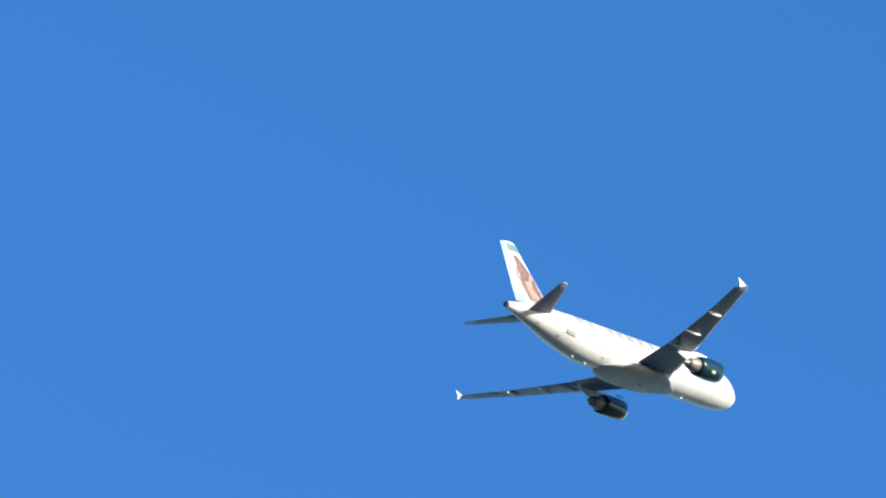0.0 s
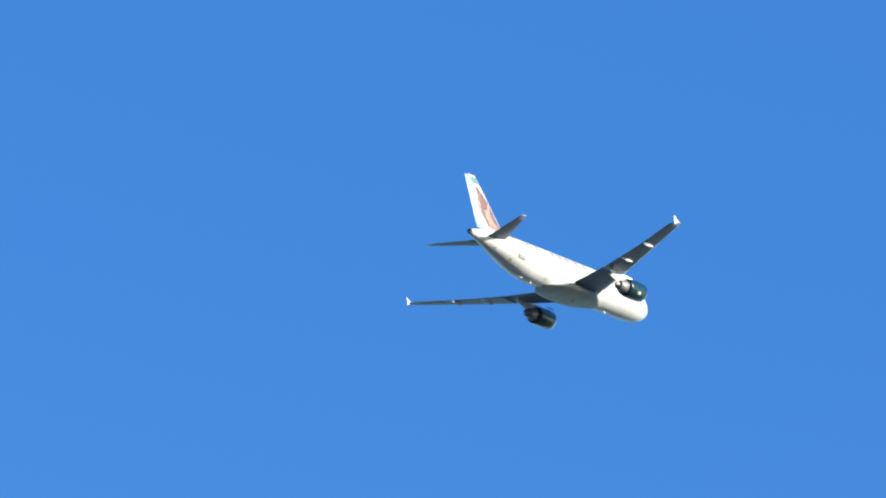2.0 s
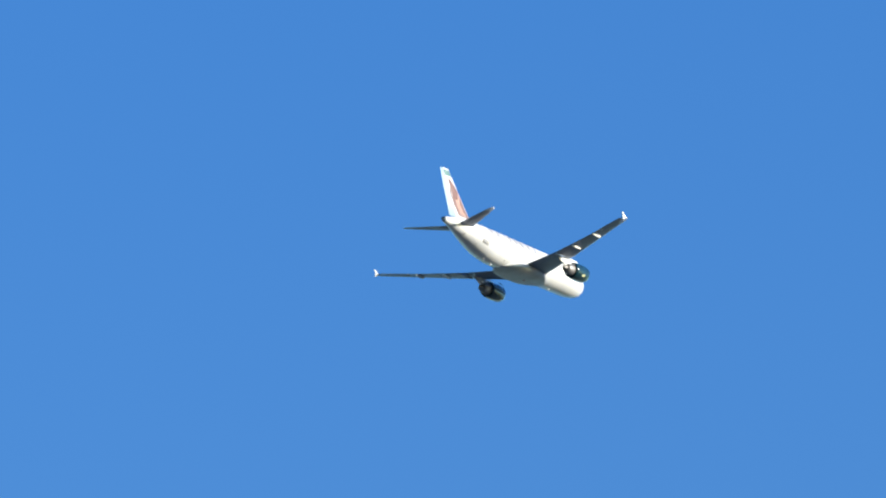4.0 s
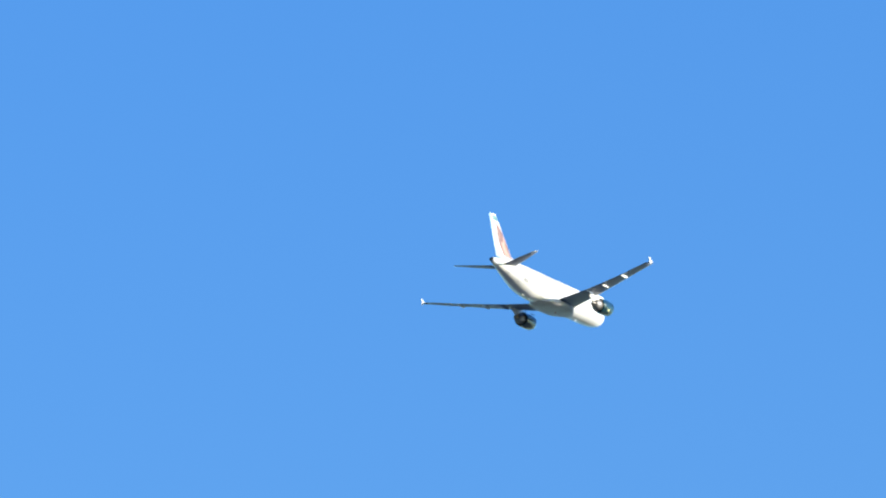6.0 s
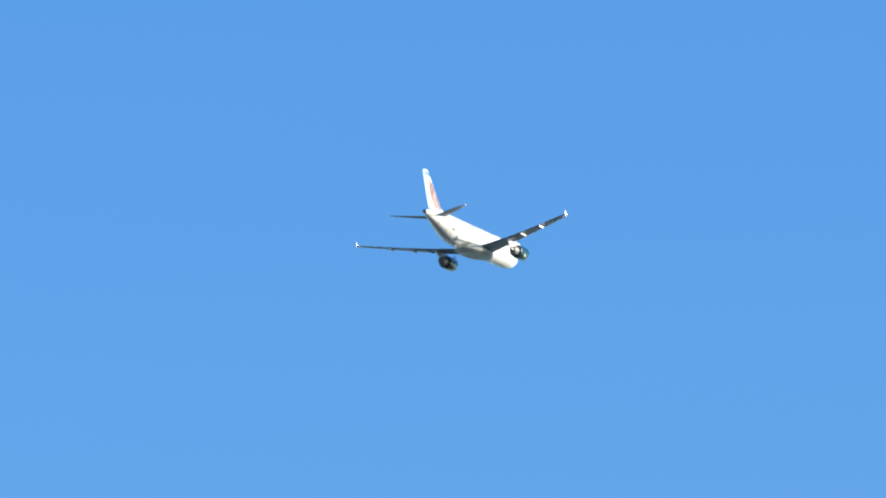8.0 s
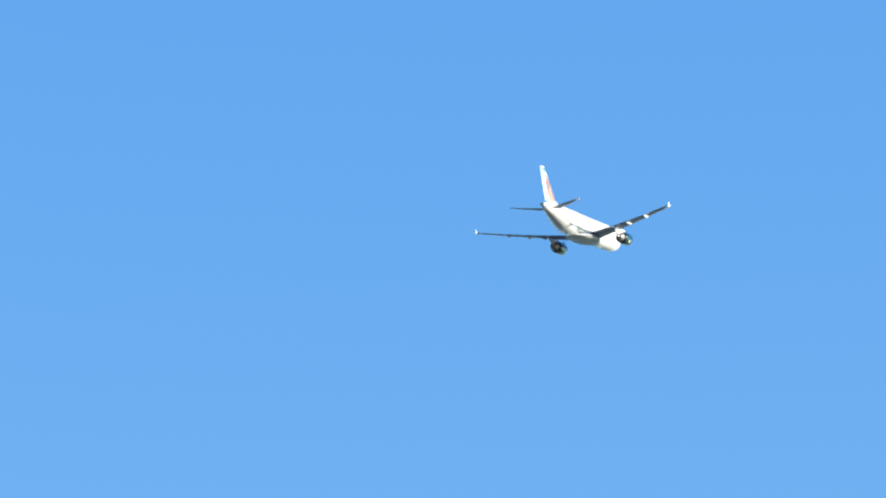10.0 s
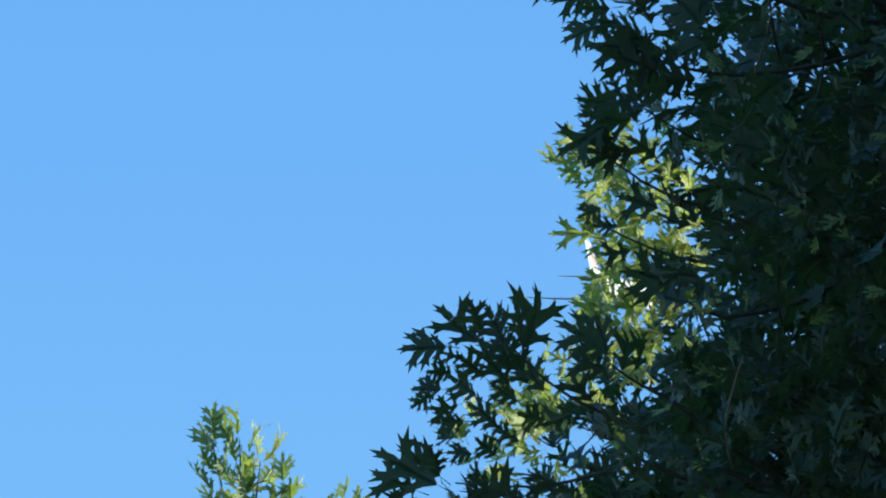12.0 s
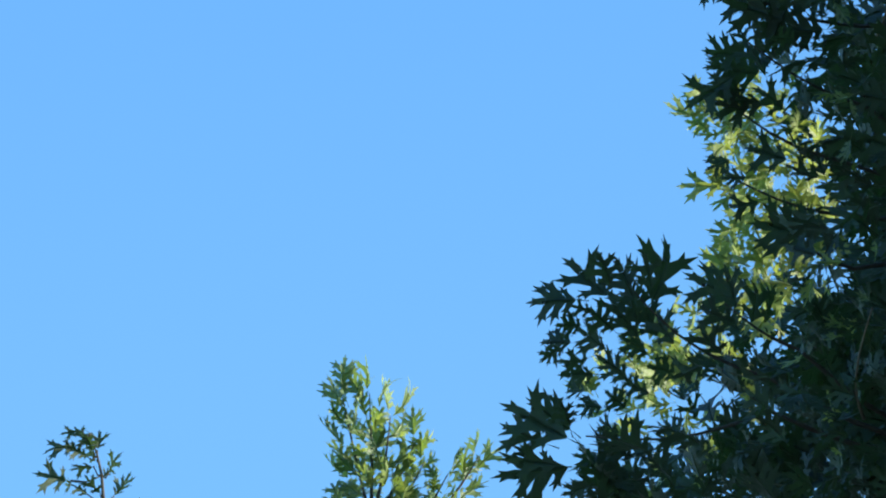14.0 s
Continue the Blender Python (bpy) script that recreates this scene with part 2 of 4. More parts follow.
def fin_section(z, lo=0.0, hi=1.0, thick=0.095):
    le, te = fin_edges(z)
    return [Vector((p.z, p.y, z)) for p in foil(te - le, thick, 0, le, 0, 0, lo, hi)]


def fin_plate(side, z0, z1, lo0, hi0, lo1, hi1, proud, taper=True):
    """A painted area of the fin: a thin skin between chord fractions on one side."""
    rings = []
    for k in range(11):
        u = k / 10
        z = z0 + (z1 - z0) * u
        le, te = fin_edges(z)
        ch = te - le
        out, inn = [], []
        for j in range(7):
            lo, hi = lo0 + (lo1 - lo0) * u, hi0 + (hi1 - hi0) * u
            if taper:       # rounded, slightly wavy outline
                c, hw = (lo + hi) / 2, (hi - lo) / 2
                hw *= math.sin(math.pi * (0.10 + 0.80 * u)) ** 0.6 * (1 + 0.16 * math.sin(9 * u + z0))
                c += 0.03 * math.sin(6 * u + 2 * z0)
                lo, hi = c - hw, c + hw
            t = lo + (hi - lo) * j / 6
            t = min(max(t, 0.02), 0.98)
            h = 0.095 * 5 * (0.2969 * math.sqrt(t) - 0.126 * t - 0.3516 * t * t + 0.2843 * t ** 3 - 0.1036 * t ** 4) * 1.1 * ch
            out.append(Vector((side * (h + 0.004 * ch + proud), NOSE_Y - le - t * ch, z)))
            inn.append(Vector((side * (h * 0.8), NOSE_Y - le - t * ch, z)))
        rings.append(out + inn[::-1])
    return loft(rings)


def build_airliner():
    jet = tagged(new("airliner"), "white twin-engine jet airliner with dark green engines climbing away", "airplane")
    st = [0.60, 0.66, 0.78, 0.95, 1.28, 1.5, 2, 2.5, 3, 3.7, 4.5, 5.2, 6, 8, 10, 12, 14, 16, 18, 20, 22.4, 23.4, 24.5, 25.5, 26.6, 27.6, 28.6, 29.6, 30.7, 31.7, 32.8, 33.4, 34.0, 34.35]
    rings = [[hull_point(s, 2 * math.pi * k / 48) for k in range(48)] for s in st]
    body = part("fuselage", loft(rings), WHITE, jet, "glossy white fuselage")
    # belly fairing; the wing's shadow on it is put into its grey
    fair = [(10.2, 0.25, -2.00, -2.05), (11.4, 1.05, -1.70, -2.17), (13, 1.85, -1.25, -2.28), (15, 2.08, -1.05, -2.32), (18.4, 2.0, -1.2, -2.28),
            (20.4, 1.35, -1.62, -2.17), (21.6, 0.35, -1.94, -2.04)]
    rings = []
    for k in range(19):
        s = 10.2 + 11.4 * k / 18
        w, top, bot = hermite(fair, s)
        c, h = (top + bot) / 2, (top - bot) / 2
        rings.append([Vector((w * abs(math.cos(a)) ** 0.75 * (1 if math.cos(a) > 0 else -1), NOSE_Y - s,
                              c + h * abs(math.sin(a)) ** 0.75 * (1 if math.sin(a) > 0 else -1))) for a in [2 * math.pi * (j + .5) / 32 for j in range(32)]])
    part("belly_fairing", loft(rings), BELLY, jet, "belly fairing, grey with wing shade")
    part("exhaust_outlet", loft(revolve([(34.27, 0.295), (34.50, 0.27), (34.50, 0.20), (34.0, 0.18)], 0, 1.145, 24)), SOOT, jet, "sooty tail exhaust")
    for side in (1, -1):
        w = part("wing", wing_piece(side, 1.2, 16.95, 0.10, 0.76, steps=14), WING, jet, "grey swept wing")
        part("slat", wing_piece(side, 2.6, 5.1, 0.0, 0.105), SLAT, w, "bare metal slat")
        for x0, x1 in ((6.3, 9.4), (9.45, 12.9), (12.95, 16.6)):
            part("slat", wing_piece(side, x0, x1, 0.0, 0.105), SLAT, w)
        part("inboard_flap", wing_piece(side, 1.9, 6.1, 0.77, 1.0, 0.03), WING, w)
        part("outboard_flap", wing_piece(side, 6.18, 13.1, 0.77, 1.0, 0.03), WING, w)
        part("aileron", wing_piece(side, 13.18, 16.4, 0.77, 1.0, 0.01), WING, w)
        # wing tip fence, an arrowhead above and below the tip
        bm = bmesh.new()
        prof = [(16.95, 0.0), (17.40, 0.26), (17.98, 0.62), (18.12, 0.60), (17.95, 0.05), (18.08, -0.42), (17.92, -0.45), (17.40, -0.20)]
        rings = [[Vector((side * (16.93 + t + 0.12 * abs(z)), NOSE_Y - s - 2.98, 0.79 + 0.86 * z)) for s, z in prof] for t in (0.0, 0.09)]
        part("wingtip_fence", loft(rings, bm=bm), WHITE, w, "white wingtip fence", smooth=False)
        # flap track fairings
        for x, s0, s1, zc, r in ((6.35, 16.1, 18.75, -1.02, 0.15), (8.9, 16.65, 19.15, -0.66, 0.145), (12.15, 17.60, 19.65, -0.05, 0.19)):
            ln, rings = s1 - s0, []
            for k in range(11):
                u = k / 10
                rr = r * (math.sin(math.pi * min(1, u * 1.0 + 0.02)) ** 0.55 if 0 < u < 1 else 0.08) * (1.0 - 0.15 * u)
                zz = zc - 0.06 * u
                rings.append([Vector((side * x + rr * 0.8 * math.cos(b), NOSE_Y - s0 - ln * u, zz + rr * 1.2 * math.sin(b))) for b in [2 * math.pi * j / 14 for j in range(14)]])
            part("flap_track_fairing", loft(rings), FAIRING if x > 7 else WING, w, "pale flap track fairing" if x > 7 else "")
        # engine under the wing
        cx, cz = side * 5.80, -1.99
        cowl = part("engine", loft(revolve([(8.62, 0.92), (8.75, 0.97), (9.2, 1.03), (9.9, 1.05), (10.6, 1.03), (11.2, 0.97), (11.7, 0.89),
                                            (11.7, 0.85), (11.2, 0.88), (9.6, 0.90), (9.0, 0.86)], cx, cz, aft=2.07), caps=False), COWL, jet, "dark green glossy engine cowling")
        part("inlet_lip", loft(revolve([(9.0, 0.85), (8.75, 0.84), (8.55, 0.88), (8.46, 0.91), (8.50, 0.94), (8.62, 0.96), (8.78, 0.995)], cx, cz, aft=2.07), caps=False), LIP, cowl, "polished metal inlet lip")
        fan = loft(revolve([(9.35, 0.90), (9.42, 0.89)], cx, cz, aft=1.99))
        part("fan_disc", fan, FANBLACK, cowl)
        part("spinner", loft(revolve([(8.95, 0.02), (9.05, 0.12), (9.2, 0.22), (9.36, 0.30)], cx, cz, 20, 1.99)), SOOT, cowl)
        part("core_nozzle", loft(revolve([(11.2, 0.74), (11.9, 0.70), (12.5, 0.58), (13.0, 0.46), (13.0, 0.42), (12.4, 0.44)], cx, cz, aft=1.99), caps=False), NOZZLE, cowl, "heat-stained metal nozzle")
        part("exhaust_plug", loft(revolve([(12.3, 0.40), (12.9, 0.34), (13.4, 0.18), (13.7, 0.03)], cx, cz, 20, 1.99)), NOZZLE, cowl)
        part("strake", box(bmesh.new(), (cx - side * 0.86, NOSE_Y - 11.57, cz + 0.92), (0.05, 0.9, 0.34), Matrix.Rotation(side * 0.75, 4, "Y")), COWL, cowl)
        # small pale yellow patch low on the cowl's outer side
        mark = []
        for q in (11.95, 12.2, 12.5):
            arc = [radians(b) if side > 0 else math.pi - radians(b) for b in (-45, -39, -33, -27)]
            mark.append([Vector((cx + r * math.cos(b), NOSE_Y - q, cz + r * math.sin(b))) for r, row in ((1.058, arc), (1.0, arc[::-1])) for b in row])
        part("cowl_patch", loft(mark), YELLOW, cowl, "small pale yellow patch")
        # pylon
        rings = []
        for s, lo, hi, t in ((11.4, -1.14, -0.98, 0.05), (12.1, -1.19, -0.66, 0.18), (13.3, -1.49, -0.54, 0.22), (14.3, -1.99, -0.65, 0.22), (15.3, -1.74, -0.80, 0.19), (16.5, -1.25, -0.82, 0.09)):
            rings.append([Vector((cx + t * math.cos(b), NOSE_Y - s, (lo + hi) / 2 + (hi - lo) / 2 * math.sin(b))) for b in [2 * math.pi * j / 16 for j in range(16)]])
        part("pylon", loft(rings), FAIRING, jet, "pale engine pylon")

        # tailplane
        def tail_plan(x):
            u = (x - 0.3) / 5.68
            return x, 28.73 + 3.85 * u, 3.30 - 2.32 * u, 0.92 + 0.60 * u, 0.09
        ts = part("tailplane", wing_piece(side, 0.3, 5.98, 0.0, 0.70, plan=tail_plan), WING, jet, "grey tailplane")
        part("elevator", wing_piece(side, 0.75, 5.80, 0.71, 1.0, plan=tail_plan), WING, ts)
        part("tailplane_tip", wing_piece(side, 5.985, 6.09, 0.03, 0.97, plan=lambda x: (x, 32.60 + (x - 5.98), 0.96 - 1.5 * (x - 5.98), 1.522, 0.08), steps=2), WHITE, ts)
        # cabin windows, doors and lettering on the skin
        for s in [5.4 + 0.53 * k for k in range(42)]:
            b = 0.27 if side > 0 else math.pi - 0.27
            part("cabin_window", skin_patch(s, s + 0.22, b - 0.075 * side, b + 0.075 * side, 0.004, steps=1), GLASS, body)
        for s in (3.9, 27.6):
            b0, b1 = (-0.30, 0.62)
            bm = bmesh.new()
            for q0, q1, c0, c1 in ((s, s + 0.05, b0, b1), (s + 0.85, s + 0.90, b0, b1), (s, s + 0.9, b0, b0 + 0.03), (s, s + 0.9, b1 - 0.03, b1)):
                f = (lambda v: v) if side > 0 else (lambda v: math.pi - v)
                skin_patch(q0, q1, f(c0), f(c1), 0.006, bm, 2)
            part("door_seam", bm, RUBBER, body)
        for k in range(8):      # faded lettering, not legible: plain bars
            s = 14.4 + 1.52 * k
            f = (lambda v: v) if side > 0 else (lambda v: math.pi - v)
            wd = (0.80, 0.95, 1.10, 1.0, 0.9, 0.40, 0.85, 0.95)[k]
            part("lettering_bar", skin_patch(s, s + wd, f(0.34), f(0.76), 0.003), BARS, body)
    for s0, s1, c0, c1 in ((26.3, 27.5, -0.62, -0.30),):
        part("cargo_door", skin_patch(s0, s1, c0, c1, 0.008), BELLY, body, "pale grey cargo door")
    for s0, c0 in ((24.4, -0.34), (23.5, -0.06), (22.3, -0.40)):
        part("service_panel", skin_patch(s0, s0 + 0.34, c0, c0 + 0.14, 0.006), BELLY, body, "small grey service panel")
    # fin and rudder
    fin = part("fin", loft([fin_section(z, 0.0, 0.70) for z in (1.6, 2.4, 3.5, 4.7, 5.9, 7.0, 7.6, 7.75)]), WHITE, jet, "white fin with a brown painted patch")
    part("dorsal_fillet", loft([[Vector((x * w, NOSE_Y - s, z0 + zz * h)) for x, zz in ((-1, 0), (0, 1), (1, 0))] for s, w, z0, h in ((25.4, 0.02, 2.03, 0.06), (26.9, 0.10, 1.98, 0.32), (28.2, 0.18, 1.95, 0.85))]), WHITE, fin, smooth=False)
    part("rudder", loft([fin_section(z, 0.71, 1.0) for z in (1.95, 3.5, 5.2, 7.65)]), PALEBLUE, jet, "pale blue rudder")
    for side in (1, -1):
        part("fin_cap_stripe", fin_plate(side, 6.84, 7.52, 0.06, 0.69, 0.10, 0.69, 0.006, False), TEAL, fin, "teal stripe near the fin top")
        part("painted_patch", fin_plate(side, 2.2, 6.3, 0.03, 0.69, 0.10, 0.62, 0.006), MAUVE, fin, "mauve painted patch")
        part("painted_patch", fin_plate(side, 2.5, 5.4, 0.10, 0.58, 0.16, 0.50, 0.010), PEACH, fin, "peach painted patch")
        part("painted_patch", fin_plate(side, 4.2, 6.5, 0.22, 0.62, 0.24, 0.58, 0.014), FUR, fin, "brown painted patch")
        part("painted_patch", fin_plate(side, 2.3, 4.4, 0.06, 0.26, 0.10, 0.30, 0.014), FUR, fin, "brown painted patch")
        part("painted_patch", fin_plate(side, 2.3, 4.9, 0.52, 0.66, 0.46, 0.62, 0.014), FUR, fin, "brown painted patch")
        part("painted_patch", fin_plate(side, 5.0, 5.9, 0.12, 0.24, 0.16, 0.26, 0.014), FUR, fin, "brown painted patch")
    # small fittings under the hull
    for s, w, h in ((8.6, 0.22, 0.17), (23.2, 0.22, 0.17), (25.0, 0.18, 0.14)):
        p = hull_point(s, -math.pi / 2)
        bm = bmesh.new()
        prof = [(-w, 0.05), (w * 0.2, -h), (w, -h), (w * 0.9, 0.05)]
        loft([[Vector((x, p.y - a, p.z + b)) for a, b in prof] for x in (-0.02, 0.02)], bm=bm)
        part("blade_antenna", bm, WHITE, body, smooth=False)
        part("beacon", loft([[Vector((0.09 * c * math.cos(b), NOSE_Y - 15 + 0.09 * c * math.sin(b), -2.32 - d)) for b in [2 * math.pi * j / 12 for j in range(12)]] for c, d in ((1, 0), (0.9, 0.07), (0.5, 0.12), (0.05, 0.14))]), RED, jet, "red belly beacon")
    for s, a in ((28.1, -0.95), (30.6, -0.9), (22.0, -0.9)):
        part("drain_mast", box(bmesh.new(), hull_point(s, a, 0.02), (0.07, 0.2, 0.10)), BELLY, body)
    return jet


airliner = build_airliner()


# ---- bird ----
def build_bird():
    bird = tagged(new("bird"), "small pale soaring bird with long narrow wings", "bird")
    rings = []
    for y, r in ((0.095, 0.005), (0.085, 0.012), (0.07, 0.017), (0.055, 0.018), (0.03, 0.024), (-0.02, 0.025), (-0.06, 0.018), (-0.09, 0.009)):
        rings.append([Vector((r * math.cos(a), y, r * 0.9 * math.sin(a))) for a in [2 * math.pi * k / 12 for k in range(12)]])
    part("body", loft(rings), BODY, bird, "grey body")
    part("tail", loft([[Vector((-0.02, -0.08, 0.004)), Vector((0.02, -0.08, 0.004)), Vector((0.02, -0.08, -0.004)), Vector((-0.02, -0.08, -0.004))],
                       [Vector((-0.03, -0.11, 0.003)), Vector((0.03, -0.11, 0.003)), Vector((0.03, -0.11, -0.003)), Vector((-0.03, -0.11, -0.003))]]), BODY, bird, smooth=False)
    for side in (1, -1):
        plan = [(0.01, 0.015, 0.045, 0.0), (0.10, 0.045, 0.10, 0.012), (0.22, 0.06, 0.135, 0.02), (0.36, 0.045, 0.12, 0.012), (0.50, 0.01, 0.06, 0.0), (0.60, -0.03, 0.012, -0.01)]
        rings = []
        for x, y, c, z in plan:
            rings.append([Vector((side * x, y - c * t, z + h * c)) for t, h in ((0, 0.0), (0.25, 0.07), (0.6, 0.05), (1, 0.0), (0.6, -0.01), (0.25, -0.03))])
        part("wing", loft(rings), PLUME, bird)
    return bird


bird = build_bird()


# ---- ground ----
def build_ground():
    bm = bmesh.new()
    prev = None
    for r in (0.0, 4, 10, 20, 40, 80, 160, 400, 1000, 2500, 4800):
        if r == 0:
            prev = [bm.verts.new((0, 0, 0))]
            continue
        ring = []
        for k in range(64):
            a = 2 * math.pi * k / 64
            x, y = r * math.cos(a), r * math.sin(a)
            z = 0.06 * noise.noise(Vector((x * 0.08, y * 0.08, 0))) * (1 if r < 200 else 0)
            ring.append(bm.verts.new((x, y, z)))
        for k in range(64):
            j = (k + 1) % 64
            if len(prev) == 1:
                bm.faces.new((prev[0], ring[k], ring[j]))
            else:
                bm.faces.new((prev[k], ring[k], ring[j], prev[j]))
        prev = ring
    tagged(part("ground", bm, GRASS, None, "dull grey-green grass field"), "", "ground", kind="structure")


build_ground()

# ---- oaks ----
rng = np.random.default_rng(7)
VIEW_AZ, VIEW_EL = 32.215, 23.385       # the side from which the crowns are seen
AX_R = Vector((math.cos(radians(VIEW_AZ)), -math.sin(radians(VIEW_AZ)), 0))
AX_N = Vector((math.sin(radians(VIEW_AZ)) * math.cos(radians(VIEW_EL)), math.cos(radians(VIEW_AZ)) * math.cos(radians(VIEW_EL)), math.sin(radians(VIEW_EL))))
AX_U = AX_R.cross(AX_N)


def leaf_template(lobes, width, fold, curl, seed):
    """A deeply lobed oak leaf of length 1 along +y, facing +z, with bristle-pointed lobes and a stalk."""
    r = random.Random(seed)
    vs, fs = [], []

    def v(x, y, lift=0.0):
        vs.append((x, y, fold * abs(x) + curl * (y - 0.5) ** 2 + 0.03 * math.sin(9 * x + 5 * y + seed) + lift))
        return len(vs) - 1

    def lobe(w0, w1, base, ahead, reach, neck):
        """A lobe with one long point and two side teeth, between two points of the blade."""
        out = Vector((ahead[0], ahead[1])).normalized()
        across = Vector((-out.y, out.x)) * (1 if ahead[0] >= 0 else -1)

        sag = r.uniform(-0.30, 0.16)

        def at(t, k):
            return v(*(Vector(base) + out * reach * t + across * reach * (k + sway * t * t)), sag * reach * t * t)
        j = r.uniform(-0.06, 0.06)
        sway = r.uniform(-0.14, 0.14)
        c = at(0.42, 0)
        ring = [w0, at(0.26, -neck * 1.25), at(0.50, -neck), at(0.80 + j, -0.27), at(0.74, -neck * 0.62), at(1.14, j), at(0.76, neck * 0.62), at(0.88 - j, 0.25),
                at(0.52, neck), at(0.28, neck * 1.25), w1]
        fs.extend((ring[k], ring[k + 1], c) for k in range(len(ring) - 1))
        fs.append((w0, c, w1))
    ys = [0.22 + 0.50 * k / lobes for k in range(lobes + 1)]
    mid = [v(0, y) for y in ys]
    last = []
    for side in (1, -1):
        waist = [v(side * (0.014 if k == 0 else 0.052), y) for k, y in enumerate(ys)]
        for k in range(lobes):
            u = (k + 0.5) / lobes
            reach = width * (0.62 + 0.62 * math.sin(math.pi * min(1.0, 0.15 + 0.72 * u))) * r.uniform(0.88, 1.1) * (0.74 if k == 0 else 1.06)
            lobe(waist[k], waist[k + 1], (side * 0.02, (ys[k] + ys[k + 1]) / 2), (side * 1.0, 0.35 + 0.55 * u + r.uniform(-0.1, 0.1)), reach, 0.135)
            fs.append((mid[k], waist[k], waist[k + 1]))
            fs.append((mid[k], waist[k + 1], mid[k + 1]))
        last.append(waist[-1])
    lobe(last[0], last[1], (0, ys[-1]), (0.04, 1.0), 0.30, 0.16)
    s0, s1, s2 = v(-0.012, 0.0), v(0.012, 0.0), v(0.0, 0.26)
    fs.append((s0, s1, s2))
    return np.array(vs), fs


TEMPLATES = [leaf_template(*a) for a in ((2, 0.34, 0.15, 0.35, 1), (3, 0.35, -0.18, -0.45, 2), (3, 0.31, 0.35, 0.55, 3), (2, 0.39, 0.12, -0.55, 4), (3, 0.33, 0.45, 0.3, 5))]
SIMPLE = [(np.array([(0, 0, 0), (0.28, 0.30, 0.05), (0.10, 0.45, 0.0), (0.34, 0.72, 0.06), (0.08, 0.72, 0.02), (0, 1, 0.08), (-0.08, 0.72, 0.02),
                     (-0.34, 0.72, 0.06), (-0.10, 0.45, 0.0), (-0.28, 0.30, 0.05)]), [(0, 1, 2), (0, 2, 8), (0, 8, 9), (2, 3, 4), (2, 4, 6), (2, 6, 8), (4, 5, 6), (6, 7, 8)])]
LEAF_MESH = {}


def leaf_mesh(k, mat):
    """One shared mesh for each leaf shape and colour."""
    if (k, mat.name) not in LEAF_MESH:
        me = bpy.data.meshes.new("leaf")
        me.from_pydata(TEMPLATES[k][0].tolist(), [], TEMPLATES[k][1])
        for f in me.polygons:
            f.use_smooth = True
        me.materials.append(mat)
        LEAF_MESH[k, mat.name] = me
    return LEAF_MESH[k, mat.name]


def leaf_axes(direction, facing):
    y = direction.normalized()
    z = (facing - y * facing.dot(y)).normalized()
    return y.cross(z), y, z


def add_leaf(parent, base, tip, facing, mat, k, spread=0.85):
    d = tip - base
    x, y, z = leaf_axes(d, facing)
    m = Matrix((x, y, z)).transposed().to_4x4()
    ob = new("leaf", leaf_mesh(k, mat))
    ob.parent = parent
    ob.matrix_basis = Matrix.Translation(base) @ m @ Matrix.Diagonal((d.length * spread, d.length, d.length, 1))
    return ob


def leaf_stuff(name, bases, dirs, faces, sizes, mat, parent, label, shapes=None):
    """Many leaves joined into one mesh, from arrays."""
    vall, fall, off = [], [], 0
    shapes = shapes or TEMPLATES
    kinds = rng.integers(0, len(shapes), len(bases))
    y = dirs / np.linalg.norm(dirs, axis=1)[:, None]
    z = faces - y * (faces * y).sum(1)[:, None]
    z /= np.linalg.norm(z, axis=1)[:, None] + 1e-9
    x = np.cross(y, z)
    for k, (tv, tf) in enumerate(shapes):
        m = kinds == k
        tf = np.array(tf)
        p = (tv[None, :, 0, None] * x[m][:, None] + tv[None, :, 1, None] * y[m][:, None] + tv[None, :, 2, None] * z[m][:, None])
        p = bases[m][:, None] + sizes[m][:, None, None] * p
        vall.append(p.reshape(-1, 3))
        fall.append((tf[None] + off + len(tv) * np.arange(m.sum())[:, None, None]).reshape(-1, 3))
        off += len(vall[-1])
    v, f = np.concatenate(vall), np.concatenate(fall)
    me = bpy.data.meshes.new(name)
    me.vertices.add(len(v))
    me.vertices.foreach_set("co", v.ravel())
    me.loops.add(f.size)
    me.loops.foreach_set("vertex_index", f.ravel().astype(np.int32))
    me.polygons.add(len(f))
    me.polygons.foreach_set("loop_start", np.arange(0, f.size, 3, dtype=np.int32))
    me.polygons.foreach_set("use_smooth", np.ones(len(f), dtype=bool))
    me.update(calc_edges=True)
    me.validate()
    me.materials.append(mat)
    ob = new(name, me)
    ob.parent = parent
    return tagged(ob, label, kind="stuff")


def limb(a, b, r0, r1, bend=0.12, n=7, seed=0):
    """Points and radii of a bent, tapering branch."""
    a, b = Vector(a), Vector(b)
    d = b - a
    side = Vector((noise.noise(a + Vector((seed, 0, 0))), noise.noise(b + Vector((0, seed, 3))), 0.4 * noise.noise(a + b)))
    pts = [a + d * (k / n) + side * d.length * bend * math.sin(math.pi * k / n) + Vector((0, 0, -0.08 * d.length * math.sin(math.pi * k / n))) for k in range(n + 1)]
    return pts, [r0 + (r1 - r0) * k / n for k in range(n + 1)]


def unit(n):
    v = rng.normal(size=(n, 3))
    return v / np.linalg.norm(v, axis=1)[:, None]


